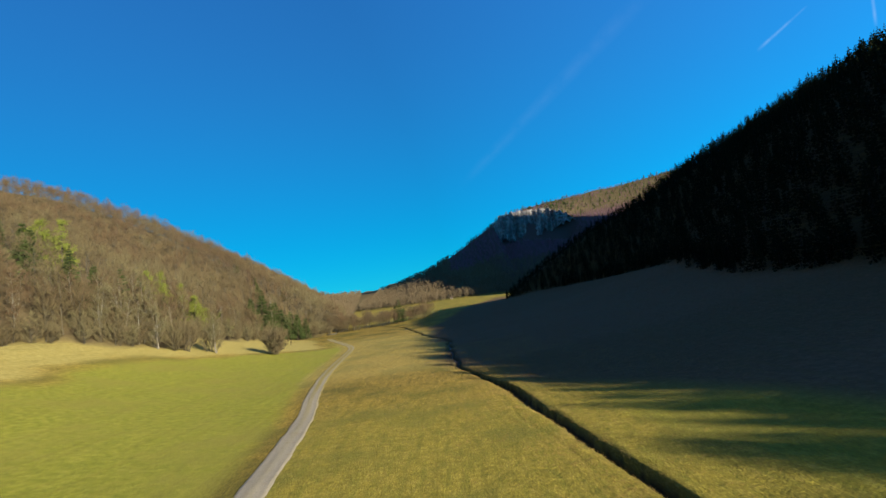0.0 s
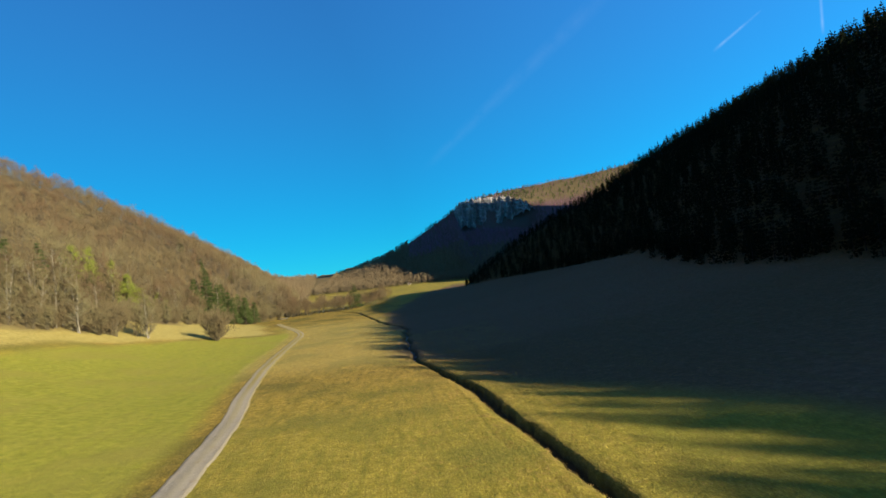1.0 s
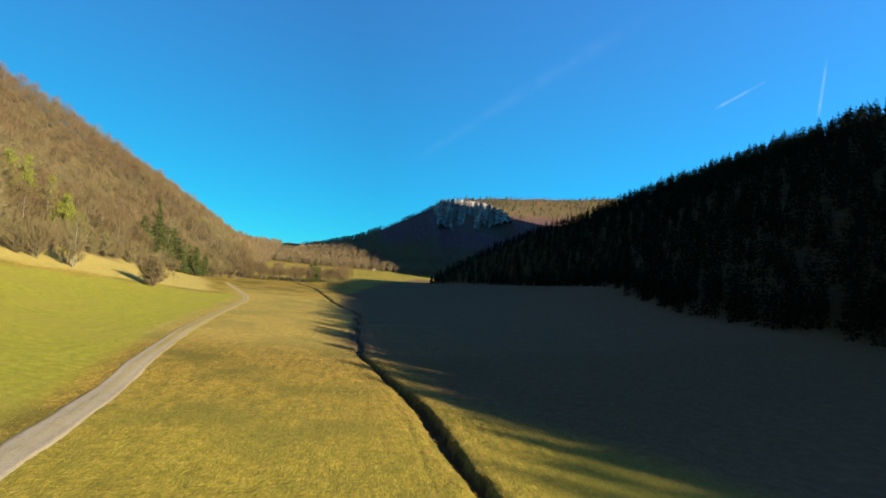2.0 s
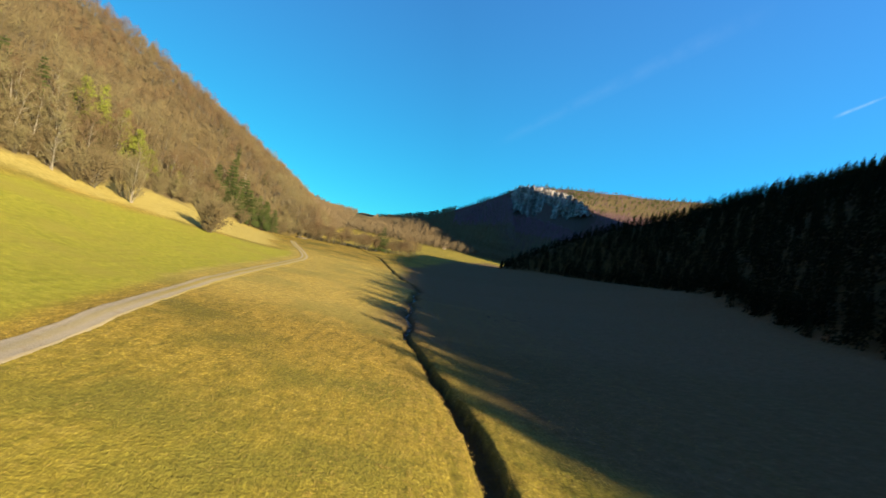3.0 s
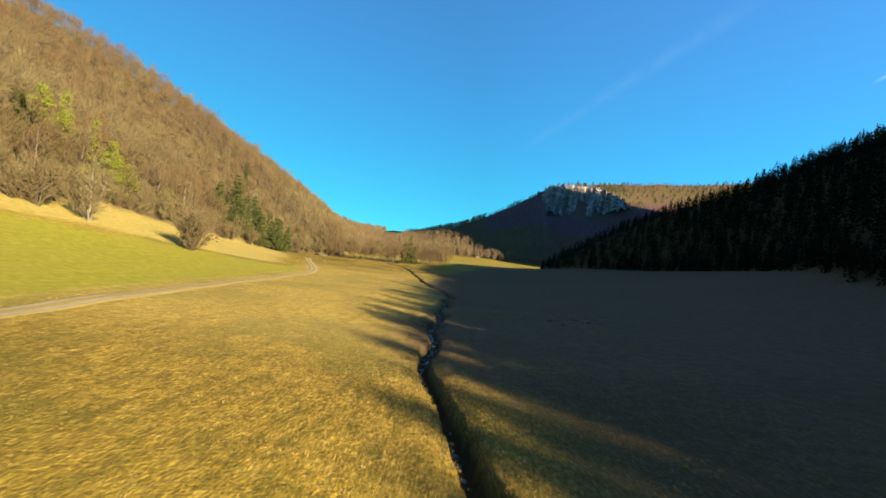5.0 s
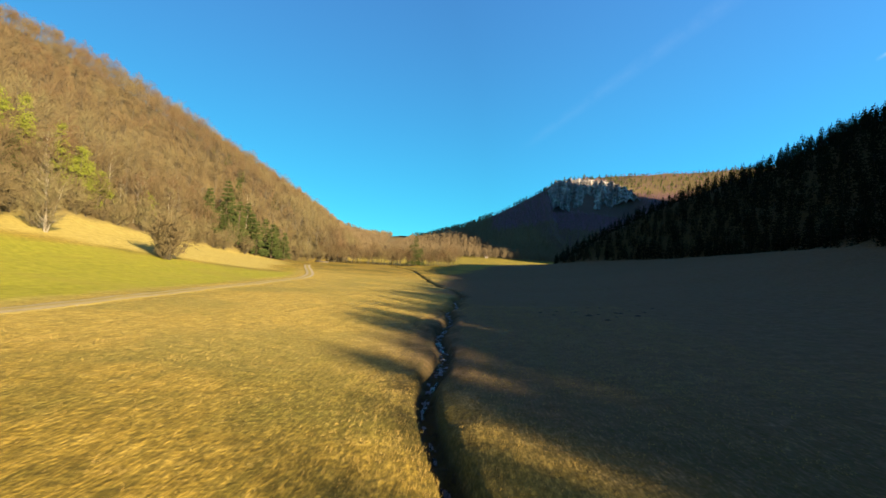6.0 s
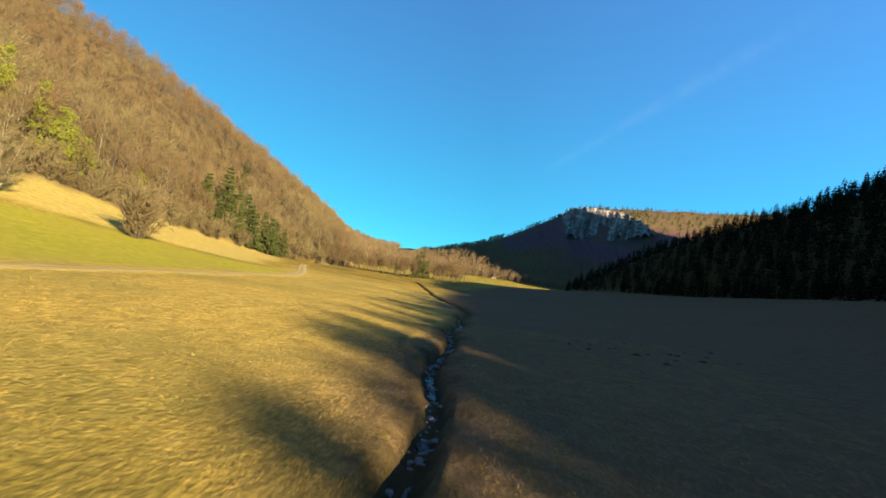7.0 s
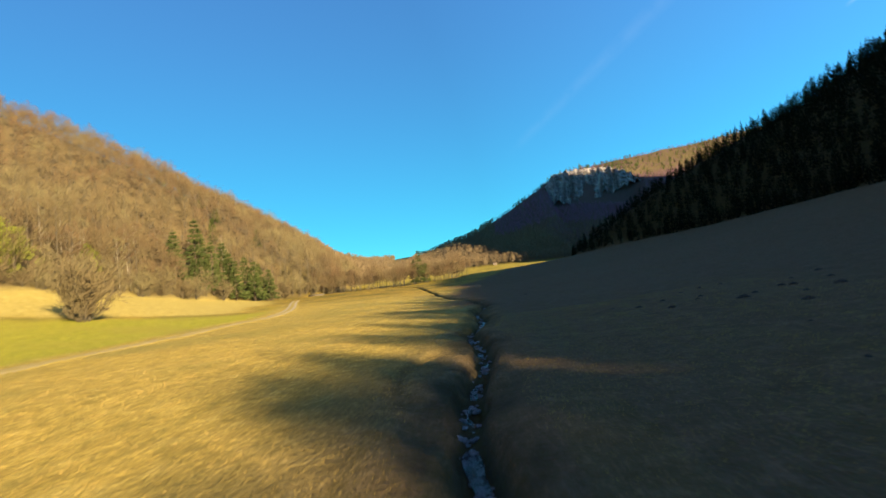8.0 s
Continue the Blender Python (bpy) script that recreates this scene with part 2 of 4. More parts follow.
# heights from -104 to 76 lie out of view, fitted to cast the shadow's edge
RISE_R = ((-600, 30), (-250, 34), (-104, 41.7), (-98, 40.1), (-92, 43), (-86, 40.6), (-80, 45.9), (-74, 46.8), (-68, 47.1), (-62, 47.3), (-56, 51), (-50, 46.8), (-44, 55.3), (-38, 52.1), (-32, 49.2), (-26, 53.2), (-20, 50.8), (-14, 52.8), (-8, 52.9), (-2, 53.4), (4, 49.9), (10, 50.5), (16, 52.9), (22, 53.1), (28, 49.4), (34, 54.7), (40, 51.2), (46, 54.6), (52, 52.3), (58, 53.4), (64, 51.8), (70, 56.6), (76, 49.5), (100, 55), (150, 63.5), (200, 64), (250, 63), (290, 62.5), (305, 54), (320, 47), (348, 36.5), (380, 26), (420, 13), (500, 4), (1500, 5))
EDGE_L = ((-600, -120), (60, -112), (110, -98), (140, -84), (158, -78), (170, -86), (200, -86), (235, -86), (262, -82), (285, -74), (306, -64), (330, -62), (600, -105), (1500, -200))
CREST_L = ((-600, 98), (0, 116), (200, 119), (300, 127), (400, 121), (500, 109), (650, 82), (850, 72), (1200, 56), (1500, 56))
MEADOW_R = ((-600, 1), (110, 1), (170, 1.12), (210, 1.05), (250, 0.90), (290, 0.76), (344, 0.55), (400, 0.36), (470, 0.12), (1500, 0.12))
RIM = ((-900, 55), (-300, 48), (-190, 45), (-100, 53), (-62, 61), (-19, 74), (32, 100), (65, 119), (101, 141), (116, 149), (130, 163), (179, 170), (196, 169), (229, 163), (251, 153), (262, 145), (315, 146), (360, 151), (440, 160), (900, 190))
PLATEAU = ((-900, 60), (-300, 45), (0, 70), (75, 112), (150, 170), (205, 191), (255, 206), (370, 216), (463, 228), (545, 240), (900, 260))


# where the fresh green gives way to tan grass, in metres uphill from the track
TAN_FROM = ((-200, 52), (110, 46), (130, 44), (145, 38), (160, 33), (172, 25), (185, 14), (205, 8), (260, 5))


def along(table, v):
    return np.interp(v, [a for a, _ in table], [b for _, b in table])


def smooth_along(table, v, r=6.0):
    return sum(along(table, v + o * r) for o in (-1, -0.5, 0, 0.5, 1)) / 5


def ease(v):
    v = np.clip(v, 0, 1)
    return v * v * (3 - 2 * v)


def hash2(i, j, seed):
    h = np.sin(i * 127.1 + j * 311.7 + seed * 74.7) * 43758.5453
    return h - np.floor(h)


def value_noise(x, y, scale, seed=0):
    """Smooth noise from -1 to 1 on arrays."""
    x, y = np.asarray(x) / scale, np.asarray(y) / scale
    i, j = np.floor(x), np.floor(y)
    u, v = ease(x - i), ease(y - j)
    a = hash2(i, j, seed) * (1 - u) + hash2(i + 1, j, seed) * u
    b = hash2(i, j + 1, seed) * (1 - u) + hash2(i + 1, j + 1, seed) * u
    return 2 * (a * (1 - v) + b * v) - 1


def stream_x(y):
    return smooth_along(STREAM, y, 5.0) + 0.35 * np.sin(np.asarray(y) / 3.1) * np.clip((np.asarray(y) - 60) / 40, 0.25, 1)


def road_x(y):
    return smooth_along(ROAD, y, 7.0)


def slot_depth(y):
    """Depth of the narrow bed: deep in the near meadow, shallow further up."""
    return 0.94 - 0.40 * ease((np.asarray(y) - 80) / 24)


def ditch(x, y):
    """How deep the stream has cut, in metres."""
    u = np.asarray(x) - stream_x(y)
    bulge = np.exp(-(((np.asarray(y) - 64) / 15) ** 2))
    wide = 1.35 + 0.35 * value_noise(x, y, 5.0, 5) + 0.7 * bulge * (u > 0)
    bank = (0.24 + 0.11 * value_noise(x, y, 0.7, 16)) * (1 - ease(np.abs(u) / wide))
    bank = bank + 0.16 * ease((value_noise(x, y, 1.5, 17) - 0.05) / 0.5) * (1 - ease((np.abs(u) - 0.9) / 1.1)) * ease((np.asarray(y) - 80) / 20)
    slot = 0.34 - 0.11 * ease((np.asarray(y) - 68) / 14) + 0.10 * value_noise(x, y, 2.2, 6) + 0.12 * value_noise(x, y, 0.75, 7) + 0.40 * bulge * (u > 0)
    main = bank + slot_depth(y) * (1 - ease((np.abs(u) - slot - 0.04) / 0.26))
    main = main - np.where(main > slot_depth(y), 0.12 * (1 + value_noise(x, y, 0.9, 14)), 0)
    # a dry loop beside the stream
    a = np.hypot((np.asarray(x) + 0.05) / 1.35, (np.asarray(y) - 116.5) / 4.6)
    loop = 0.20 * np.clip(1 - np.abs(a - 1) / 0.22, 0, 1) * (np.asarray(x) < 0.6)
    # a trodden line in the grass above the left bank
    path = np.exp(-(((u + 2.5 + 0.5 * value_noise(y, np.asarray(y) * 0, 9.0, 15)) / 0.16) ** 2)) * 0.055 * np.clip((np.asarray(y) - 20) / 15, 0, 1) * np.clip((118 - np.asarray(y)) / 15, 0, 1)
    return np.maximum(np.maximum(main, loop), path)


def height(x, y, cut=True):
    x, y = np.asarray(x, float), np.asarray(y, float)
    f = np.clip(y - 180, 0, None)
    floor = 0.018 * f + 2.2e-5 * f * f
    floor = np.where(y > 1300, floor[()] * 0 + 0.018 * 1120 + 2.2e-5 * 1120 ** 2, floor)
    z = floor + 0.0
    # meadow and forest slope on the sunny side
    d = np.clip(road_x(y) - 3 - x, 0, None)
    dl = np.clip(smooth_along(EDGE_L, y, 12) - x, 0, None)
    dm = d - dl
    meadow_l = 0.04 * dm + 0.0032 * dm * dm
    t = np.clip(dl / 200, 0, 1)
    z += np.minimum(meadow_l, 14) + t * (1.3 - 0.3 * t ** 1.5) * np.clip(smooth_along(CREST_L, y, 40) - 10 - floor, 5, None)
    z += np.where(dl > 0, 2.5 * value_noise(x, y, 45, 1) + 0.9 * value_noise(x, y, 13, 2), 0) * np.clip(dl / 25, 0, 1)
    # meadow and forest slope on the shaded side
    d = np.clip(x - stream_x(y) - 4, 0, None)
    dr = np.clip(x - smooth_along(EDGE_R, y, 8), 0, None)
    dm = np.minimum(d - dr, 95)
    z += (0.05 * dm + 0.00115 * dm * dm) * smooth_along(MEADOW_R, y, 12)
    t = np.clip(dr / 72, 0, 1)
    # ribs run slantwise down its nearer part, shaped unseen to cast shadow fingers
    slant = y + 1.036 * (x - 150) * ease((118 - y) / 30)
    z += t * (1.35 - 0.35 * t * t) * smooth_along(RISE_R, slant, 2.0 + 13 * ease((y - 60) / 40))
    z += np.where(dr > 0, 2.0 * value_noise(x, y, 38, 3), 0) * np.clip(dr / 25, 0, 1)
    # wooded spur and the cliff mountain at the valley's end
    z += 0.08 * np.clip(y - 715, 0, 260) * ease((215 - x) / 140) * ease((x + 260) / 120)
    rim = smooth_along(RIM, x, 9)
    start = 775 - 70 * ease((x - 80) / 120)
    t = np.clip((y - start - 25 * value_noise(x, y, 160, 8) * np.clip((900 - y) / 150, 0, 1)) / (975 - start), 0, 1) * ease((x + 60 + 0.2 * (y - 700)) / 60)
    steep = 0.40 * ease((x - 108) / 16) * ease((272 - x) / 30)
    hill = (rim - z) * (t * (1 - steep) + steep * ease((t - 0.955) / 0.045))
    back = np.clip((y - 975) / 145, 0, 1) ** 0.85 * np.clip(smooth_along(PLATEAU, x, 20) - rim, 0, None) * (t > 0.99)
    z = z + np.clip(hill, 0, None) + back + np.where(t > 0, 5 * value_noise(x, y, 60, 9) * np.clip(t * 4, 0, 1) * (1 - t), 0)
    z += np.where(y > 985, 2.5 * value_noise(x, y, 45, 24) * np.clip((y - 985) / 30, 0, 1), 0)
    # a mountain added out of view, shaped to shade the valley's end
    across = np.clip(np.abs(x - 735) - 120, 0, None)
    z += 385 * np.exp(-((across / 40) ** 2) - ((y - 330) / 260) ** 2)
    # hills close the valley behind
    z += 60 * ease((-420 - y) / 400) * (1 + 0.3 * value_noise(x, y, 300, 4))
    # small tussocks on the open meadow
    near = np.clip(1.2 - np.hypot(x, y - 90) / 130, 0, 1)
    open_ = (dl <= 0) & (dr <= 0)
    z += near * np.where(open_, 0.04 * value_noise(x, y * 0.6, 1.5, 11) + 0.03 * value_noise(x, y, 0.7, 12) + 0.12 * value_noise(x, y, 9, 13), 0)
    if cut:
        z -= np.where((y > -300) & (y < 330), ditch(x, y), 0)
    return z


def ground_sheet():
    def steps(*parts):
        out = []
        for a, b, s in parts:
            out += list(np.arange(a, b, s))
        return np.array(out)

    u = steps((-3600, -900, 225), (-900, -330, 38), (-330, -130, 8), (-130, -45, 4), (-45, -6, 1.3), (-6, -3.3, 0.6), (-3.3, 3.6, 0.2), (3.6, 8, 0.6), (8, 45, 1.3),
              (45, 130, 4), (130, 330, 8), (330, 900, 30), (900, 3601, 225))
    v = steps((-3600, -600, 250), (-600, -80, 20), (-80, 12, 3), (12, 140, 0.55), (140, 200, 0.8), (200, 260, 1.5), (260, 420, 4), (420, 1100, 11), (1100, 1180, 16), (1180, 1500, 40), (1500, 3601, 200))
    U, Y = np.meshgrid(u, v)
    X = U + stream_x(Y) * np.exp(-((U / 400) ** 2))
    Z = height(X, Y)
    nv, nu = X.shape
    idx = np.arange(nv * nu).reshape(nv, nu)
    quads = np.stack([idx[:-1, :-1], idx[:-1, 1:], idx[1:, 1:], idx[1:, :-1]], -1).reshape(-1, 4)
    left = road_x(Y) - X
    dl, dr = smooth_along(EDGE_L, Y, 12) - X, X - smooth_along(EDGE_R, Y, 8)
    wob = 3 * value_noise(X, Y, 14, 21)
    bank = X - stream_x(Y)
    uphill = smooth_along(TAN_FROM, Y, 8)
    green = ease((left - 1.5) / 3) * ease((uphill + 2 - left + wob) / 5) * ease((250 - Y) / 60)
    green = np.maximum(green, 0.62 * ease((92 - Y + wob) / 50) * (left < 0))
    green = np.maximum(green, 0.35 * ease((bank - 5 + wob) / 14))
    green = np.maximum(green, 0.8 * ease((bank - 2.5 + 0.6 * wob) / 6) * ease((66 - Y + wob) / 24))
    green = np.maximum(green, 0.5 * ease((Y - 330) / 60) * (left < 40))
    litter = np.maximum(ease((dl + 3 + wob) / 5), ease((dr - 1 + wob) / 5))
    litter = np.maximum(litter, ease((Y - 700) / 60))
    litter = np.where(np.hypot(X, Y) > 1600, 1, litter)
    # mask for the painted shade, roughly along the shadow's edge
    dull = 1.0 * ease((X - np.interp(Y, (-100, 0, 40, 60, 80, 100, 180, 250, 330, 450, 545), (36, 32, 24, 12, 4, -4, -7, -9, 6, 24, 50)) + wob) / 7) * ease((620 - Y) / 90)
    tan = ease((left - uphill - wob + 1) / 6) * (1 - 0.3 * ease((Y - 260) / 40))
    tan = np.maximum(tan, 0.62 * ease((Y - 78 + wob) / 28) * ease((262 - Y) / 60) * (left < 4))
    cut_ = ditch(X, Y)
    soil = np.maximum(ease((cut_ - 0.40) / 0.25), 0.35 * ease((cut_ - 0.03) / 0.06)) * (Y < 330)
    ragged = ease((value_noise(X, Y, 1.3, 22) + 0.5 * value_noise(X, Y, 0.6, 23) - 0.05) / 0.4)
    soil = np.maximum(soil, 0.75 * ragged * (1 - ease((np.abs(bank) - 0.8) / 1.0)) * ease((Y - 78) / 16) * (Y < 200))
    # the spruce wood's floor is darkened with this tone to paint its shade
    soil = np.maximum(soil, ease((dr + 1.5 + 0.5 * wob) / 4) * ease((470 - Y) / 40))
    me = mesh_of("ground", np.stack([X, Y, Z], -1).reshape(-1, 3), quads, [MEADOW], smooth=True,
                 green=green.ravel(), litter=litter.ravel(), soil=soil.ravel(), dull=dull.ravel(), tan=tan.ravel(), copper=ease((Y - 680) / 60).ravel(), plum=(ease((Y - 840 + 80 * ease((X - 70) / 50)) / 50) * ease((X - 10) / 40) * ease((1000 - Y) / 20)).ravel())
    return tagged(new("ground", me), "valley meadow of straw-coloured and green winter grass with wooded slopes", "ground", kind="structure")


def gravel_road():
    v = np.concatenate([np.arange(-120, 200, 1.2), np.arange(200, 262, 2.0)])
    off = np.array([-1.18, -1.02, -0.80, -0.52, -0.18, 0.18, 0.52, 0.85, 1.06, 1.26])
    lift = np.array([-0.10, 0.03, 0.012, 0.015, 0.05, 0.05, 0.015, 0.012, 0.03, -0.10])
    O, Y = np.meshgrid(off, v)
    c = road_x(v)
    slope = np.gradient(c, v)
    nx, ny = 1 / np.sqrt(1 + slope ** 2), -slope / np.sqrt(1 + slope ** 2)
    edge = 0.14 * value_noise(O * 0 + np.sign(O) * 50, Y, 2.3, 31)
    X = c[:, None] + (O + edge * (np.abs(O) > 0.95)) * nx[:, None]
    Yp = Y + O * ny[:, None]
    Z = height(X, Yp, False) + lift[None] + 0.04
    nv, nu = X.shape
    idx = np.arange(nv * nu).reshape(nv, nu)
    quads = np.stack([idx[:-1, :-1], idx[:-1, 1:], idx[1:, 1:], idx[1:, :-1]], -1).reshape(-1, 4)
    verge = np.broadcast_to(np.where(np.abs(off) > 1.15, 1.0, np.where(np.abs(off) > 0.97, 0.75, np.where(np.abs(off) < 0.3, 0.9, 0.12)))[None], X.shape) * np.clip((Y - 30) / 80, 0.15, 1.6)
    verge = np.maximum(verge, ease((Y - 62) / 30) * (1 - 0.6 * ease((Y - 172) / 20)) * np.where((np.abs(O) > 0.5) & (np.abs(O) < 0.95), 0.18 + 0.30 * ease((Y - 92) / 20), 0.9))
    me = mesh_of("road", np.stack([X, Yp, Z], -1).reshape(-1, 3), quads, [GRAVEL], smooth=True, verge=np.clip(verge, 0, 1).ravel())
    return tagged(new("road", me), "narrow pale gravel farm track through the meadow", "farm track", kind="structure")


def stream_water():
    v = np.arange(-100, 300, 0.5)
    w = np.clip((0.12 + 0.07 * value_noise(v, v * 0, 2.1, 41) + 0.09 * value_noise(v, v * 0, 0.9, 42)) * (0.25 + 0.75 * ease((v - 66) / 20)), 0.012, 0.21)
    c = stream_x(v)
    O = np.linspace(-1, 1, 5)
    X = c[:, None] + 0.12 * value_noise(v, v * 0, 1.4, 43)[:, None] + O[None] * w[:, None]
    Y = np.repeat(v[:, None], 5, 1)
    Z = (height(c, v, False) - slot_depth(v) - 0.135)[:, None] + 0 * X
    idx = np.arange(X.size).reshape(X.shape)
    quads = np.stack([idx[:-1, :-1], idx[:-1, 1:], idx[1:, 1:], idx[1:, :-1]], -1).reshape(-1, 4)
    me = mesh_of("water", np.stack([X, Y, Z], -1).reshape(-1, 3), quads, [WATER], smooth=True)
    return tagged(new("water", me), "thin shallow stream in a narrow cut through the meadow", "stream", kind="structure")


ground_sheet()
gravel_road()
stream_water()


# ======== plants as arrays: corners, triangles, slot (0 wood, 1 foliage) ========
def tube(a, b, ra, rb, sides=4):
    a, b = np.asarray(a, float), np.asarray(b, float)
    d = (b - a) / (np.linalg.norm(b - a) + 1e-9)
    p = np.cross(d, (0.3, 0.9, 0.2))
    p /= np.linalg.norm(p)
    q = np.cross(d, p)
    ang = np.arange(sides) * 2 * np.pi / sides
    ring = np.cos(ang)[:, None] * p + np.sin(ang)[:, None] * q
    v = np.concatenate([a + ra * ring, b + rb * ring])
    i = np.arange(sides)
    j = (i + 1) % sides
    return v, np.concatenate([np.stack([i, j, j + sides], 1), np.stack([i, j + sides, i + sides], 1)])


class Plant:
    def __init__(self):
        self.v, self.f, self.s, self.n = [], [], [], 0

    def put(self, v, f, slot):
        self.v.append(np.asarray(v, float))
        self.f.append(np.asarray(f) + self.n)
        self.s.append(np.full(len(f), slot))
        self.n += len(v)

    def slivers(self, base, way, length, width, rng):
        """Thin three-cornered twigs or leaves: many at once."""
        m = len(base)
        length, width = np.broadcast_to(length, m)[:, None], np.broadcast_to(width, m)[:, None]
        side = np.cross(way, rng.normal(size=(m, 3)))
        side /= np.linalg.norm(side, axis=1)[:, None] + 1e-9
        v = np.stack([base - side * width, base + side * width, base + way * length], 1).reshape(-1, 3)
        self.put(v, np.arange(3 * m).reshape(m, 3), 1)

    def arrays(self):
        return np.concatenate(self.v), np.concatenate(self.f), np.concatenate(self.s)


def unit(v):
    return v / (np.linalg.norm(v, axis=-1, keepdims=True) + 1e-9)


def bare_tree(seed, tall, spread, limbs, branches, twigs, twig_len, twig_w, low=0.3, stems=1, radius=0.16):
    """A leafless broadleaf tree."""
    rng = np.random.default_rng(seed)
    p = Plant()
    for s in range(stems):
        lean = rng.normal(0, 0.05 if stems == 1 else 0.065, 2)
        foot = np.array([*(rng.normal(0, 0.25, 2) * (stems > 1)), -0.4])
        pts = [foot + np.array([lean[0] * h * tall + 0.12 * np.sin(3 * h + s), lean[1] * h * tall, h * (tall * (1 - 0.12 * s) + 0.4)]) for h in np.linspace(0, 1, 6)]
        rad = [radius * r for r in (1.35, 1.0, 0.8, 0.55, 0.32, 0.08)]
        for a, b, ra, rb in zip(pts, pts[1:], rad, rad[1:]):
            p.put(*tube(a, b, ra, rb, 5), 0)
        for k in range(limbs // stems):
            h = low + (0.97 - low) * (k + rng.random()) / (limbs // stems)
            i = min(int(h * 5), 4)
            root = pts[i] + (pts[i + 1] - pts[i]) * (h * 5 - i)
            ang = rng.random() * 6.283
            reach = spread * (0.45 + 0.75 * np.sin(np.pi * min(1, (h - low) / (1 - low) * 0.75 + 0.22))) * rng.uniform(0.7, 1.15)
            way = unit(np.array([np.cos(ang), np.sin(ang), rng.uniform(0.5, 1.3)]))
            mid = root + way * reach * 0.55
            tip = mid + unit(way + (0, 0, 0.35) + rng.normal(0, 0.2, 3)) * reach * 0.6
            r0 = radius * 0.42 * (1.1 - h)
            p.put(*tube(root, mid, r0 + 0.015, r0 * 0.6 + 0.01, 3), 0)
            p.put(*tube(mid, tip, r0 * 0.6 + 0.01, 0.008, 3), 0)
            t = rng.uniform(0.2, 1.0, branches)
            start = np.where(t[:, None] < 0.5, root + (mid - root) * t[:, None] * 2, mid + (tip - mid) * (t[:, None] * 2 - 1))
            bw = unit(way + rng.normal(0, 0.55, (branches, 3)) + (0, 0, 0.3))
            bl = reach * rng.uniform(0.25, 0.5, branches)
            p.slivers(start, bw, bl, 0.5 * twig_w + 0.012, rng)
            ts = np.repeat(np.arange(branches), twigs)
            tt = rng.uniform(0.15, 1.0, len(ts))
            tb = start[ts] + bw[ts] * (bl[ts] * tt)[:, None]
            tw = unit(bw[ts] + rng.normal(0, 0.6, (len(ts), 3)) + (0, 0, 0.35))
            p.slivers(tb, tw, twig_len * rng.uniform(0.5, 1.2, len(ts)), twig_w * rng.uniform(0.6, 1.2, len(ts)), rng)
    return p.arrays()


def conifer(seed, tall, spread, tiers, per_tier, needles, leaf, low=0.12, radius=0.17, droop=-0.25, open_=0.0, boughs=True, fan=0.24):
    """A spruce or pine with tiers of hanging boughs."""
    rng = np.random.default_rng(seed)
    p = Plant()
    cuts = np.linspace(0, 1, 5)
    for a, b in zip(cuts, cuts[1:]):
        p.put(*tube((0.1 * np.sin(2 * a), 0, a * tall - 0.4), (0.1 * np.sin(2 * b), 0, b * tall - (0.4 if b < 1 else 0)), radius * (1.05 - a), radius * (1.05 - b), 5), 0)
    for k in range(tiers):
        h = low + (0.985 - low) * (k + rng.uniform(-0.3, 0.3)) / tiers
        h = min(max(h, low), 0.985)
        reach0 = spread * (1 - h) ** 0.75 + 0.22
        turn = rng.random() * 6.283
        for b in range(per_tier):
            if rng.random() < open_:
                continue
            ang = turn + b * 6.283 / per_tier + rng.normal(0, 0.25)
            reach = reach0 * rng.uniform(0.65, 1.15)
            way = unit(np.array([np.cos(ang), np.sin(ang), droop + 0.5 * h + rng.normal(0, 0.08)]))
            root = np.array([0, 0, h * tall])
            if boughs:
                p.put(*tube(root, root + way * reach, 0.035 * (1.2 - h) + 0.008, 0.006, 3), 0)
            t = np.sqrt(rng.uniform(0.03, 1.0, needles))
            base = root + way * (reach * t)[:, None] + rng.normal(0, 0.06, (needles, 3))
            out = unit(np.array([np.cos(ang), np.sin(ang), -0.15]) * 0.7 + rng.normal(0, 0.55, (needles, 3)))
            p.slivers(base, out, leaf * rng.uniform(0.6, 1.3, needles) * (1.25 - 0.5 * t) * (1.15 - 0.5 * h), leaf * fan * (1.1 - 0.35 * h), rng)
    p.slivers(np.repeat([[0, 0, tall * 0.97]], 8, 0), unit(rng.normal(0, 0.16, (8, 3)) + (0, 0, 1)), np.full(8, leaf * 0.95), leaf * 0.11, rng)
    return p.arrays()


def leafy_tree(seed, tall, spread, clumps, leaves, leaf):
    """An ivy-hung or evergreen broadleaf: real limbs under clumps of small leaves."""
    rng = np.random.default_rng(seed)
    p = Plant()
    p.put(*tube((0, 0, -0.4), (0.15, 0, tall * 0.5), 0.17, 0.12, 5), 0)
    p.put(*tube((0.15, 0, tall * 0.5), (0.0, 0.1, tall * 0.95), 0.12, 0.03, 5), 0)
    for k in range(clumps):
        h = rng.uniform(0.12, 1.0)
        ang, r = rng.random() * 6.283, spread * np.sqrt(rng.random()) * (0.35 + 0.9 * np.sin(np.pi * min(h + 0.12, 1)))
        c = np.array([np.cos(ang) * r, np.sin(ang) * r, h * tall])
        p.put(*tube((0.1, 0, max(h * tall - 0.8, 0.3)), c, 0.04, 0.012, 3), 0)
        base = c + rng.normal(0, 0.38, (leaves, 3)) * (1, 1, 0.8)
        p.slivers(base, unit(rng.normal(0, 1, (leaves, 3)) + (0, 0, 0.2)), leaf * rng.uniform(0.6, 1.3, leaves), leaf * 0.38, rng)
    return p.arrays()


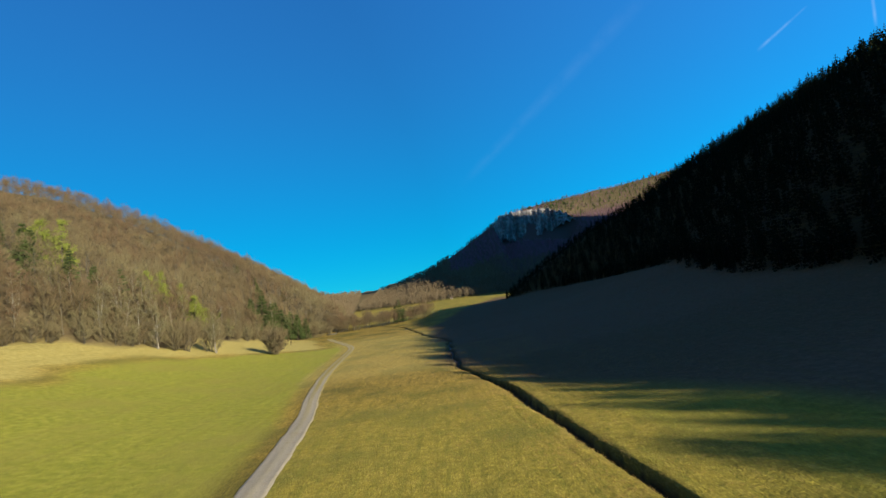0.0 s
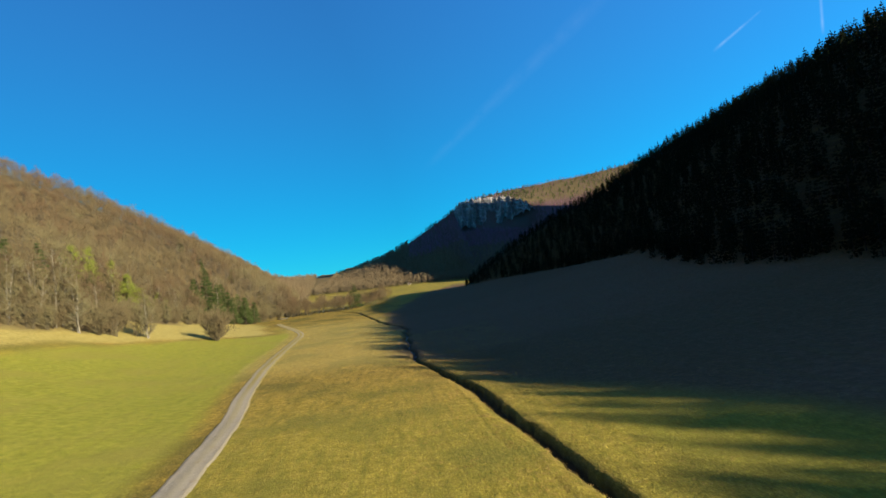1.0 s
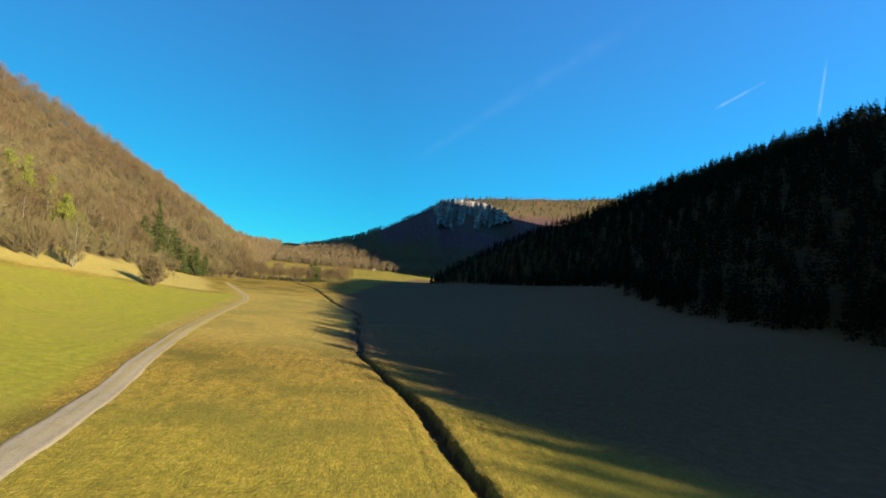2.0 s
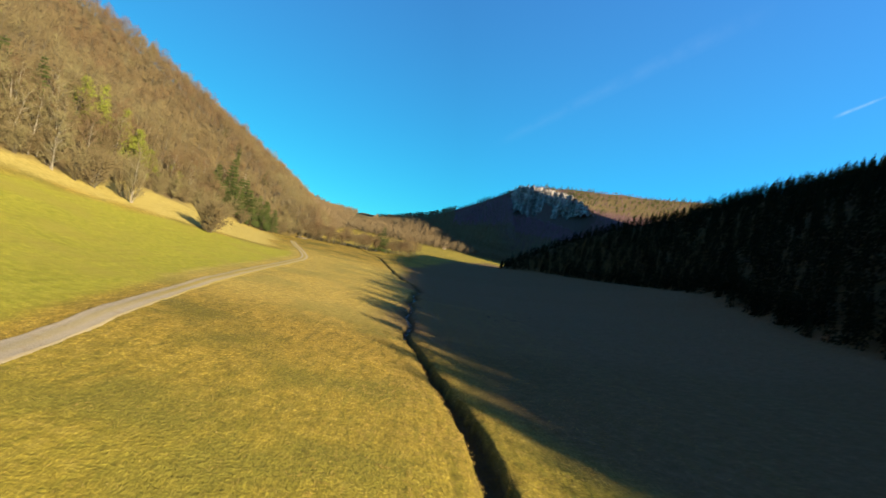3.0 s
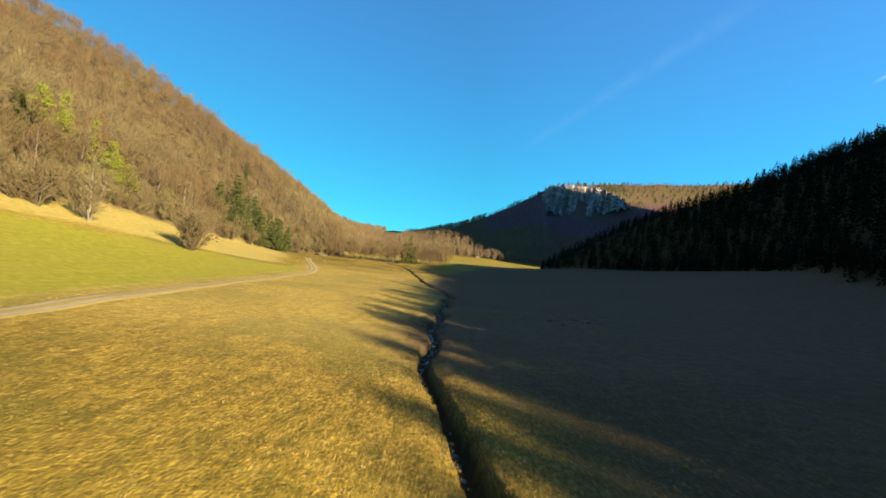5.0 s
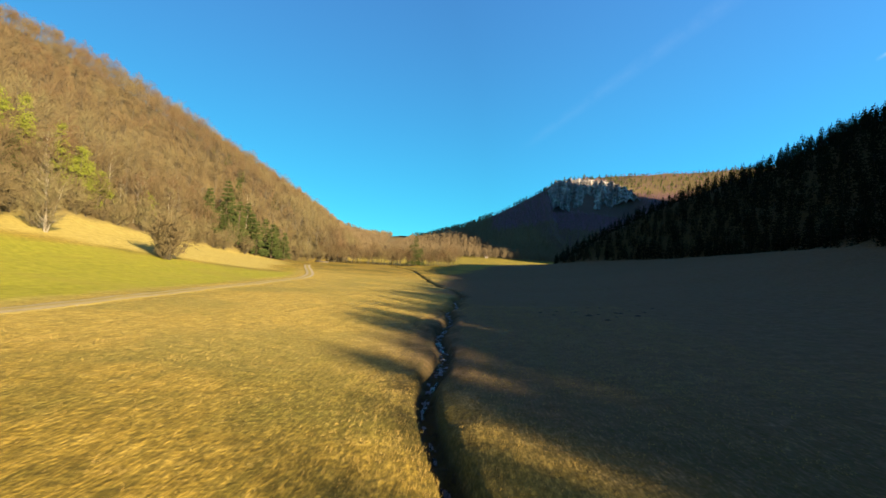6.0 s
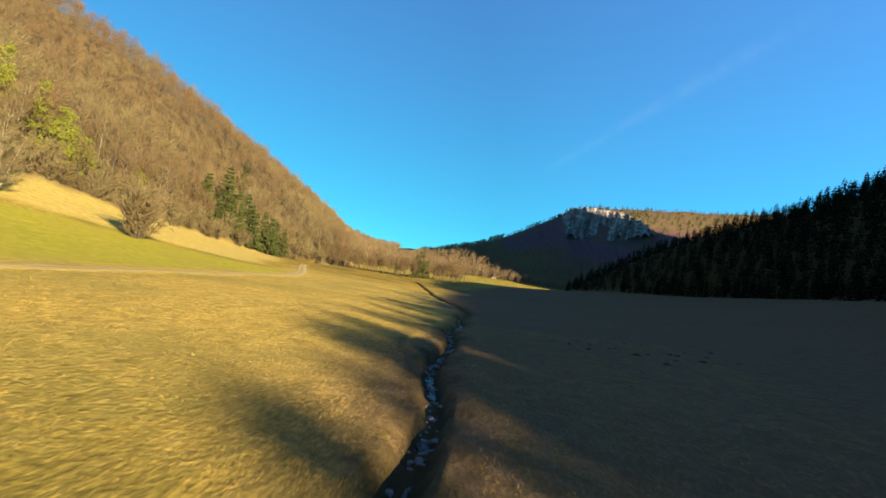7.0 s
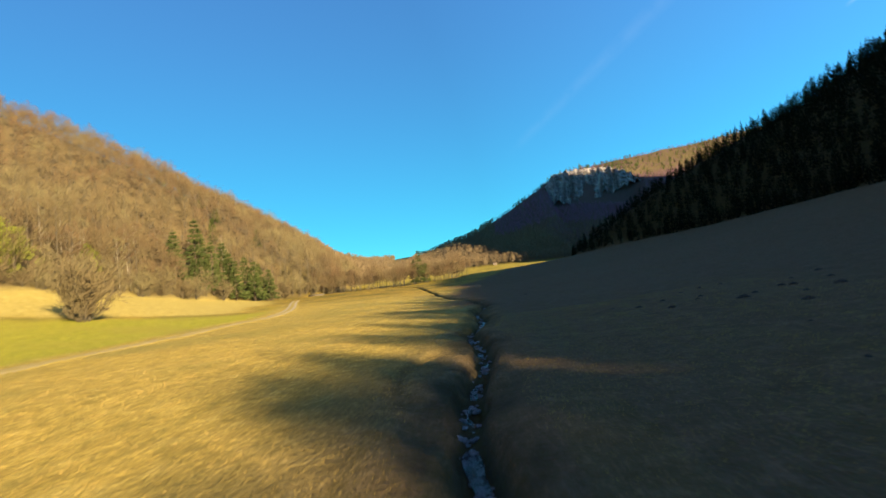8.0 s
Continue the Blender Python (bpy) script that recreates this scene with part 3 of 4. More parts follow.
def split_parts(name, arrays, wood, leaf, tint):
    """Trunk and crown meshes from a plant's arrays."""
    v, f, s = arrays
    out = []
    for slot, part_name, m in ((0, "trunk", wood), (1, "crown", leaf)):
        g = f[s == slot]
        used, inv = np.unique(g, return_inverse=True)
        out.append(mesh_of(part_name, v[used], inv.reshape(-1, 3), [m], tint=np.full(len(used), tint)))
    return out


def plant_thing(name, meshes, m, label, category, group):
    """One tree: an Empty at its foot with trunk and crown under it."""
    root = new(name)
    root.empty_display_size = 0.5
    for me in meshes:
        child(new(me.name.split(".")[0], me), root)
    root.matrix_basis = m
    return tagged(root, label, category, group)


def stand(name, spots, kinds, wood, leaf, label, category):
    """A whole wood in one mesh: each spot is x, y, kind, turn, size, tint."""
    vs, fs, ss, ts, n = [], [], [], [], 0
    zs = height([q[0] for q in spots], [q[1] for q in spots])
    for (x, y, k, turn, size, tint), z in zip(spots, zs):
        v, f, s = kinds[k]
        c, d = np.cos(turn) * size, np.sin(turn) * size
        vs.append(np.stack([v[:, 0] * c - v[:, 1] * d + x, v[:, 0] * d + v[:, 1] * c + y, v[:, 2] * size + z], 1))
        fs.append(f + n)
        ss.append(s)
        ts.append(np.full(len(v), tint))
        n += len(v)
    me = mesh_of(name, np.concatenate(vs), np.concatenate(fs), [wood, leaf], np.concatenate(ss), tint=np.concatenate(ts))
    return tagged(new(name, me), label, category, kind="stuff")


def scatter(rng, x0, x1, y0, y1, step, keep):
    """Uneven spots about step apart over a stretch of the plan, where keep(x, y) allows."""
    gx, gy = np.meshgrid(np.arange(x0, x1, step), np.arange(y0, y1, step))
    x = gx.ravel() + rng.uniform(-0.48, 0.48, gx.size) * step
    y = gy.ravel() + rng.uniform(-0.48, 0.48, gx.size) * step
    ok = keep(x, y)
    return x[ok], y[ok]


def in_left_wood(x, y):
    d = smooth_along(EDGE_L, y, 12) - x
    return (d > 0.5) & (d < 206) & (y > -0.7 * x)


def in_right_wood(x, y):
    d = x - smooth_along(EDGE_R, y, 8)
    return (d > 0) & (d < 74)


rng = np.random.default_rng(5)
def crown_tree(seed, tall, wide, twigs, width=0.055, low=0.34):
    """A leafless tree seen from afar: a stem, a few limbs and a round haze of thin upright twigs."""
    rng = np.random.default_rng(seed)
    p = Plant()
    lean = rng.normal(0, 0.5, 2)
    p.put(*tube((0, 0, -0.6), (lean[0], lean[1], tall * 0.78), 0.13, 0.03, 3), 0)
    mid, half = tall * (low + 1) / 2, tall * (1 - low) / 2
    for k in range(5):
        a = k * 1.257 + rng.normal(0, 0.3)
        h = tall * rng.uniform(low * 0.8, 0.6)
        p.put(*tube((lean[0] * h / tall, lean[1] * h / tall, h), (np.cos(a) * wide * 0.6, np.sin(a) * wide * 0.6, h + tall * rng.uniform(0.16, 0.3)), 0.055, 0.012, 3), 0)
    way = unit(rng.normal(size=(twigs, 3)))
    r = rng.random(twigs) ** 0.42 * (0.80 + 0.2 * np.sin(3 * np.arctan2(way[:, 1], way[:, 0]) + seed) * (1 - np.abs(way[:, 2])))
    base = way * r[:, None] * (wide, wide, half) * 0.86 + (lean[0] * 0.6, lean[1] * 0.6, mid)
    p.slivers(base, unit(way * (1, 1, 0.5) + (0, 0, 0.75) + rng.normal(0, 0.28, (twigs, 3))), rng.uniform(0.8, 2.0, twigs), width * rng.uniform(0.6, 1.3, twigs), rng)
    return p.arrays()


# woods that stay far off
def edge_gap(x, y):
    """How far inside the sunny slope's wood a spot lies."""
    return smooth_along(EDGE_L, y, 12) - x


far_bare = [crown_tree(200 + k, (13, 15, 12, 14, 16, 12.5)[k], (2.9, 3.2, 3.0, 3.4, 3.1, 2.7)[k], 210) for k in range(6)]
x, y = scatter(rng, -330, -60, 95, 470, 5.0, lambda a, b: in_left_wood(a, b) & ((edge_gap(a, b) > 17) | (b > 290)))
tints = np.clip(0.70 - 0.52 * ease(edge_gap(x, y) / 90) + 0.42 * value_noise(x, y, 17, 51) + 0.25 * value_noise(x, y, 60, 52) + rng.normal(0, 0.16, len(x)), 0, 1)
spots = [(a, b, rng.integers(6), rng.random() * 6.28, rng.uniform(0.72, 1.12) * (1 - 0.22 * float(ease((edge_gap(a, b) - 60) / 100))), t) for a, b, t in zip(x, y, tints)]
stand("bare_wood", spots, far_bare, BARK, TWIG, "leafless brown broadleaf wood covering the sunny slope", "wood")


def distant_tree(seed, tall=11.0):
    """A small leafless tree for slopes half a mile off."""
    rng = np.random.default_rng(seed)
    p = Plant()
    p.put(*tube((0, 0, -0.5), (0, 0, tall * 0.7), 0.16, 0.06, 3), 0)
    n = 66
    h = rng.uniform(0.12, 0.8, n)
    a = rng.random(n) * 6.283
    r = 2.5 * np.sin(np.pi * np.clip(h + 0.15, 0, 1)) * rng.random(n)
    way = unit(np.stack([np.cos(a), np.sin(a), rng.uniform(0.6, 2.2, n)], 1))
    p.slivers(np.stack([np.cos(a) * r, np.sin(a) * r, h * tall], 1), way, rng.uniform(1.5, 2.8, n), 0.17, rng)
    return p.arrays()


far_kinds = [distant_tree(300 + k) for k in range(6)]
x, y = scatter(rng, -420, -60, 470, 1000, 6.2, lambda a, b: (edge_gap(a, b) > 0) & (edge_gap(a, b) < 215))
x2, y2 = scatter(rng, -150, 560, 735, 1130, 6.6, lambda a, b: (a > -110) & ~((a > 114) & (a < 264) & (b > 944) & (b < 980)) & (b > 846) & ((b < 980) | (rng.random(len(a)) < 0.55)))
x3, y3 = scatter(rng, -110, 215, 718, 850, 5.6, lambda a, b: (rng.random(len(a)) < 0.9))
west = x2 < 24
x, y = np.concatenate([x, x3, x2[west]]), np.concatenate([y, y3, y2[west]])
x2, y2 = x2[~west], y2[~west]
tints = np.clip(0.4 + 0.35 * value_noise(x, y, 50, 53) + rng.normal(0, 0.18, len(x)), 0, 1)
spots = [(a, b, rng.integers(6), rng.random() * 6.28, rng.uniform(0.75, 1.15) * (1.2 if b < 800 else 0.9), t) for a, b, t in zip(x, y, tints)]
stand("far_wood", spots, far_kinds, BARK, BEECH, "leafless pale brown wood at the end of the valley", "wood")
tints = np.clip(0.4 + 0.4 * value_noise(x2, y2, 40, 54) + rng.normal(0, 0.2, len(x2)), 0, 1)
spots = [(a, b, rng.integers(6), rng.random() * 6.28, rng.uniform(0.7, 1.15) * (1.0 if b < 850 else 0.85 if b < 940 else 0.5), t) for a, b, t in zip(x2, y2, tints)]
stand("mountain_wood", spots, far_kinds, BARK, HAZE_TWIG, "leafless brown wood on the cliff mountain, tinted violet for haze", "wood")
# dark pines along the rim, on the plateau and high on the sunny slope
far_pines = [conifer(430 + k, (8, 10, 7)[k], (2.6, 2.4, 2.9)[k], 9, 5, 3, 1.2, low=0.08, boughs=False, fan=0.4) for k in range(3)]
x, y = scatter(rng, 118, 540, 982, 1125, 9.0, lambda a, b: rng.random(len(a)) < 0.30 + 0.5 * (value_noise(a, b, 38, 55) > 0.25))
rx, ry = scatter(rng, 60, 300, 972, 988, 6.0, lambda a, b: rng.random(len(a)) < 0.45)
lx, ly = scatter(rng, -300, -110, 330, 620, 7.0, lambda a, b: (edge_gap(a, b) > 60) & (edge_gap(a, b) < 206) & (rng.random(len(a)) < 0.035 + 0.22 * (value_noise(a, b, 40, 56) > 0.3) * (b > 400)))
x, y = np.concatenate([x, rx, lx]), np.concatenate([y, ry, ly])
spots = [(a, b, rng.integers(3), rng.random() * 6.28, rng.uniform(0.5, 0.95), rng.random()) for a, b in zip(x, y)]
stand("far_pines", spots, far_pines, BARK_DARK, NEEDLE, "small dark green pines scattered over the far slopes", "wood")
far_spruce = [conifer(400 + k, 14, 2.5, 12, 6, 3, 1.35, low=0.03, boughs=False, fan=0.34) for k in range(4)]
far_spruce += [conifer(410 + k, (10, 8.5, 11, 9)[k], (1.9, 1.8, 2.0, 1.7)[k], 10, 5, 2, 1.2, low=0.03, boughs=False, fan=0.36) for k in range(4)]
x, y = scatter(rng, 40, 230, -170, 70, 6.0, lambda a, b: in_right_wood(a, b) & (a - smooth_along(EDGE_R, b, 8) < 56))
# a dense crest row, out of view, added to stop sun leaking through
kx, ky = scatter(rng, 110, 190, -130, 70, 2.2, lambda a, b: np.abs(a - smooth_along(EDGE_R, b, 8) - 72) < 7)
big = len(x)
sx, sy = scatter(rng, 40, 240, 70, 440, 3.5, lambda a, b: in_right_wood(a, b) | (np.abs(a - smooth_along(EDGE_R, b, 8) - 78) < 6))
ex, ey = scatter(rng, 38, 140, 40, 400, 2.8, lambda a, b: np.abs(a - smooth_along(EDGE_R, b, 8) - 1.0) < 2.4)
small = big + len(kx) + len(sx)
x, y = np.concatenate([x, kx, sx, ex]), np.concatenate([y, ky, sy, ey])
spots = [(a, b, rng.integers(4) + (0 if n < big else 4), rng.random() * 6.28,
          (rng.uniform(0.78, 1.02) if n < big else rng.uniform(0.84, 1.0) if n < big + len(kx) else rng.uniform(0.60, 0.82) if n < small else rng.uniform(0.45, 0.75)) * (1 - 0.2 * float(ease((b - 290) / 60))), np.clip(0.5 + rng.normal(0, 0.3), 0, 1)) for n, (a, b) in enumerate(zip(x, y))]
stand("spruce_wood", spots, far_spruce, BARK_SHADED, SPRUCE_SHADED, "dark dense spruce wood on the shaded slope", "wood")


# ======== single trees and bushes, nearest to the flight ========
def foot(x, y, turn=0.0, size=1.0, sink=0.05):
    return Matrix.Translation((x, y, float(height(x, y)) - sink)) @ Matrix.Rotation(turn, 4, "Z") @ Matrix.Diagonal((size, size, size, 1))


def plant_copy(src, m):
    """A further tree of the same build at the pose m."""
    made = copy_thing(src, Matrix.Identity(4))
    made.matrix_basis = m
    return made


BARE_LABEL = "leafless broadleaf tree with brown twigs at the wood's edge"
bare_kinds = []
for k in range(8):
    tall = (14, 16, 12, 15, 13, 17, 11, 14)[k]
    arr = bare_tree(20 + k, tall, 2.8, 19, 8, 5, 1.05, 0.046, low=0.26, radius=0.13, stems=1)
    bare_kinds.append(split_parts("tree", arr, PALE if k % 3 == 0 else BARK, TWIG, (0.15, 0.75, 0.4, 0.9, 0.3, 0.6, 0.2, 0.5)[k]))
bush_kinds = []
for k in range(4):
    arr = bare_tree(60 + k, (5.0, 6.0, 4.2, 6.5)[k], 2.2, 45, 8, 4, 0.80, 0.036, low=0.03, radius=0.03, stems=5)
    bush_kinds.append(split_parts("bush", arr, BARK, TWIG, (0.75, 0.9, 0.6, 0.85)[k]))
multi_kind = split_parts("tree", bare_tree(71, 15, 2.6, 84, 8, 7, 0.95, 0.030, low=0.10, radius=0.065, stems=6), PALE, TWIG, 0.95)
round_kinds = [split_parts("tree", crown_tree(110 + k, (9.5, 11, 8.5, 10, 12, 9)[k], (3.0, 3.2, 3.3, 2.7, 3.1, 2.8)[k], 760, 0.030, 0.14), BARK, TWIG, (0.22, 0.40, 0.30, 0.52, 0.12, 0.62)[k]) for k in range(6)]
pine_kinds = [split_parts("conifer", conifer(80 + k, (21, 17, 19, 15)[k], (5.0, 4.2, 4.7, 4.0)[k], 18, 8, 33, 0.72, low=0.12, open_=0.14), BARK_DARK, NEEDLE, (0.3, 0.5, 0.7, 0.45)[k]) for k in range(4)]
leafy_kinds = [split_parts("tree", leafy_tree(90 + k, (11, 14, 9)[k], (2.9, 2.3, 3.0)[k], 70, 36, 0.29), BARK, IVY, (0.35, 0.6, 0.2)[k]) for k in range(3)]

first = {}


def grow(kind, k, meshes, x, y, turn, size, label, category, group):
    key = (kind, k)
    m = foot(x, y, turn, size)
    if key not in first:
        first[key] = plant_thing(kind, meshes, m, label, category, group)
        return first[key]
    made = plant_copy(first[key], m)
    tagged(made, label, category, group)
    return made


rng = np.random.default_rng(11)
# conifers at the wood's edge
for n, (x, y, k, size) in enumerate(((-91.5, 252, 1, 0.95), (-88.5, 259, 0, 1.05), (-90, 264, 2, 0.95), (-84.5, 261, 2, 0.92), (-82, 267, 3, 1.0), (-85.5, 270, 1, 0.95),
                                     (-79, 265, 1, 0.80), (-78.5, 271, 2, 0.80), (-75, 270, 3, 0.92), (-76, 276, 1, 0.78), (-72, 275, 3, 0.75), (-87, 255, 3, 0.7))):
    grow("conifer", k, pine_kinds[k], x, y, rng.random() * 6.28, size, "dark green conifer at the edge of the bare wood", "conifer", "conifers at the wood's edge")
for x, y, k, size in ((-97, 158, 0, 0.72), (-95, 165, 2, 0.7), (-100, 150, 1, 0.8), (-92.5, 174, 3, 0.7), (-104, 146, 0, 0.75), (-98, 170, 1, 0.75), (-112, 140, 2, 0.75), (-118, 150, 1, 0.85), (-108, 152, 3, 0.8), (-124, 146, 0, 0.7), (-116, 163, 1, 0.75), (-128, 160, 3, 0.85), (-104, 300, 1, 0.6), (-112, 318, 3, 0.6), (-130, 340, 1, 0.6), (-96, 322, 3, 0.55)):
    grow("conifer", k, pine_kinds[k], x, y, rng.random() * 6.28, size, "green conifer standing among bare trees on the slope", "conifer", "conifers on the slope")
# yellow-green evergreens
for x, y, k, size in ((-99, 176, 0, 1.35), (-96, 180, 1, 1.2), (-88.5, 188, 1, 1.0), (-90.5, 191, 0, 1.15), (-92.5, 186, 1, 1.1), (-88, 193.5, 2, 1.1), (-92, 218, 2, 0.85), (-88, 214, 0, 0.6), (-110, 152, 1, 1.5), (-121, 158, 0, 1.5), (-113, 155, 2, 1.4), (-90, 196, 1, 0.6)):
    grow("evergreen_tree", k, leafy_kinds[k], x, y, rng.random() * 6.28, size, "yellow-green leafy evergreen among bare trees", "tree", "evergreens on the slope")
# trees and bushes out on the grass before the wood
for x, y, turn, size in ((-79.8, 144.5, 0.4, 1.05), (-69.3, 157.3, 2.1, 0.92), (-90, 136, 4.0, 1.1), (-86.5, 140, 1.2, 1.15), (-84.0, 146.5, 2.9, 1.2)):
    grow("multi_stem_tree", 0, multi_kind, x, y, turn, size, "pale many-stemmed bare tree on the meadow's edge", "tree", "bare trees on the grass")
for x, y, k, size, turn in ((-55.4, 169.8, 2, 1.75, 0.3), (-57.0, 171.6, 0, 1.45, 1.3), (-54.6, 168.9, 2, 1.1, 2.3), (-74.5, 151, 2, 1.7, 2.0), (-72, 158.5, 3, 1.1, 4.0), (-88, 138, 1, 1.4, 3.0), (-94, 133, 3, 1.4, 1.0), (-76.5, 147.5, 0, 1.1, 0.9)):
    grow("bush", k, bush_kinds[k], x, y, turn, size, "round leafless brown bush standing in the grass", "bush", "bushes before the wood")
for x, y, k, size in ((-71.5, 159.5, 1, 0.62), (-84, 143, 3, 0.9), (-98, 128, 3, 0.9), (-101, 122, 0, 0.95)):
    grow("bare_tree", k, bare_kinds[k], x, y, rng.random() * 6.28, size, "slim pale bare tree on the meadow's edge", "tree", "bare trees on the grass")
# the edge of the wood
x, y = scatter(rng, -140, -60, 104, 292, 4.4, lambda a, b: (edge_gap(a, b) > 0.5) & (edge_gap(a, b) < 18) & ~((a > -94) & (b > 249) & (b < 280)))
for a, b in list(zip(x, y))[:150]:
    if rng.random() < 0.5:
        k = int(rng.integers(8))
        grow("bare_tree", k, bare_kinds[k], a, b, rng.random() * 6.28, rng.uniform(0.7, 1.1), BARE_LABEL, "tree", "bare trees at the wood's edge")
    else:
        k = int(rng.integers(6))
        grow("round_tree", k, round_kinds[k], a, b, rng.random() * 6.28, rng.uniform(0.9, 1.4), "round-crowned leafless brown tree at the wood's edge", "tree", "bare trees at the wood's edge")
b = 106.0
while b < 312:
    k = int(rng.integers(4))
    a = float(smooth_along(EDGE_L, b, 12)) + rng.uniform(-3.0, 2.2)
    if not 250 < b < 278 or rng.random() < 0.4:
        grow("bush", k, bush_kinds[k], a, b, rng.random() * 6.28, rng.uniform(0.7, 1.35), "leafless brown bush along the foot of the wood", "bush", "bushes along the wood")
    b += rng.uniform(1.6, 3.6)
# the grove that closes the near meadow
for i in range(64):
    t = rng.random()
    a, b = -66 + 56 * t + rng.normal(0, 1.5), 306 + 40 * t + rng.uniform(0, 26)
    k = int(rng.integers(5))
    grow("round_tree", k, round_kinds[k], a, b, rng.random() * 6.28, rng.uniform(0.75, 1.15), "round-crowned leafless tree in the grove across the valley floor", "tree", "trees of the grove")
for i in range(46):
    t = (i + rng.random()) / 46
    a, b, k = -67 + 59 * t + rng.normal(0, 0.8), 304 + 40 * t + rng.uniform(-1.5, 4), int(rng.integers(5))
    grow("bush", 10 + k, round_kinds[k], a, b, rng.random() * 6.28, rng.uniform(0.55, 0.9), "round leafless brown bush at the front of the grove", "bush", "bushes of the grove")
for x, y, k, size in ((-27, 331, 0, 0.72), (-29.5, 333, 2, 0.6), (-24.5, 335, 1, 0.55)):
    grow("conifer", k, pine_kinds[k], x, y, rng.random() * 6.28, size, "green pine rising out of the bare grove", "conifer", "pines of the grove")


# ======== limestone cliff ========
CLIFF_FOOT = ((104, 128), (120, 116), (150, 113), (200, 121), (235, 128), (253, 132), (270, 138))


def crag_mesh(x0, x1):
    """A stretch of the rock wall: fluted buttresses with ledges, gullies and a broken rim."""
    nu, nv = max(8, int((x1 - x0) / 0.9)), 44
    U, V = np.meshgrid(np.linspace(x0, x1, nu), np.linspace(0, 1, nv))
    low, high = smooth_along(CLIFF_FOOT, U, 5) + 6 * value_noise(U, U * 0, 13, 69) + 3 * value_noise(U, U * 0, 4, 70), smooth_along(RIM, U, 5)
    ends = ease((U - 106) / 16) * ease((272 - U) / 16)
    high = high + (2.6 * value_noise(U, U * 0, 6, 61) + 1.6 * value_noise(U, U * 0, 2.3, 62)) * ends - 4 * (1 - ends)
    Z = low + (high - low) * V
    butt = value_noise(U + 2 * value_noise(Z, Z * 0, 14, 66), Z * 0.12, 12, 63) + 0.55 * value_noise(U, Z * 0.25, 5.0, 64) + 0.30 * value_noise(U, Z, 2.2, 65)
    ledge = np.abs((V * 4.3 + 0.7 * value_noise(U, U * 0, 18, 67)) % 1 - 0.5)
    Y = 957 - ends * (7.5 * butt + 3.0 * ledge) + 11 * V ** 1.4 + 10 * (1 - ends)
    gully = ease((value_noise(U + 1.5 * value_noise(Z, Z * 0, 9, 71), U * 0 + 40, 8, 68) - 0.15) / 0.3)
    Y = Y + 5 * gully * ends * (1 - 0.35 * V)
    Y, Z = np.concatenate([Y, Y[-1:] + 20]), np.concatenate([Z, Z[-1:] - 0.6])
    X = np.concatenate([U, U[-1:]])
    nv += 1
    idx = np.arange(nu * nv).reshape(nv, nu)
    quads = np.stack([idx[:-1, :-1], idx[:-1, 1:], idx[1:, 1:], idx[1:, :-1]], -1).reshape(-1, 4)
    return mesh_of("crag", np.stack([X, Y, Z], -1).reshape(-1, 3), quads, [LIMESTONE])


cliff = tagged(new("cliff"), "pale grey limestone cliff of broken buttresses below the mountain's rim", "cliff", kind="structure")
for x0, x1 in ((104, 124), (124, 141), (141, 158), (158, 170), (170, 186), (186, 203), (203, 216), (216, 229), (229, 243), (243, 255), (255, 272)):
    child(new("crag", crag_mesh(x0, x1)), cliff)


# ======== grass along the flight ========
def grass(name, n, xs, ys, tall, width, blades, material, label, seed, keep):
    rng = np.random.default_rng(seed)
    x, y = rng.uniform(*xs, n), rng.uniform(*ys, n)
    x = x + stream_x(y)
    ok = keep(x, y, rng)
    x, y = x[ok], y[ok]
    size = np.repeat(np.clip(rng.normal(1, 0.3, len(x)) + 0.35 * value_noise(x, y, 3.0, seed), 0.35, 2), blades)
    tint = np.repeat(np.clip(0.5 + 0.35 * value_noise(x, y, 4.0, seed + 1) + rng.normal(0, 0.15, len(x)), 0, 1), blades)
    z = np.repeat(height(x, y), blades)
    m = len(x) * blades
    a = rng.random(m) * 6.283
    bx, by = np.repeat(x, blades) + rng.normal(0, 0.07, m), np.repeat(y, blades) + rng.normal(0, 0.07, m)
    lean = rng.uniform(0.15, 0.9, m)
    wayx, wayy = np.cos(a) * lean + 0.25, np.sin(a) * lean - 0.15
    h = tall * size * rng.uniform(0.6, 1.2, m)
    w = width * rng.uniform(0.7, 1.3, m)
    px, py = -np.sin(a) * w, np.cos(a) * w
    v = np.stack([np.stack([bx - px, by - py, z - 0.03], 1), np.stack([bx + px, by + py, z - 0.03], 1),
                  np.stack([bx + wayx * h, by + wayy * h, z + h], 1)], 1).reshape(-1, 3)
    me = mesh_of(name, v, np.arange(3 * m).reshape(m, 3), [material], tint=np.repeat(tint, 3))
    return tagged(new(name, me), label, "grass", kind="stuff")


def on_grass(x, y, rng):
    u = x - stream_x(y)
    bare = (ditch(x, y) > 0.2) | (np.abs(u) < 1.5)
    return ~bare & (np.abs(x - road_x(y)) > 1.6) & (rng.random(len(x)) < np.clip(1.25 - np.abs(u) / 30, 0.2, 1))


def on_grass_near(x, y, rng):
    reach = np.abs(x - stream_x(y))
    return (ditch(x, y) < 0.2) & (value_noise(x, y, 1.8, 79) > -0.1) & (rng.random(len(x)) < np.clip(1.35 - reach / 8.0, 0.05, 1))


def on_bank(x, y, rng):
    d = ditch(x, y)
    reach = np.abs(x - stream_x(y)) + 1.2 * value_noise(x, y, 6.0, 78)
    return (d < 0.5) & (value_noise(x, y, 2.5, 77) > -0.35) & (rng.random(len(x)) < np.clip(1.5 - reach / 2.6, 0.05, 1))


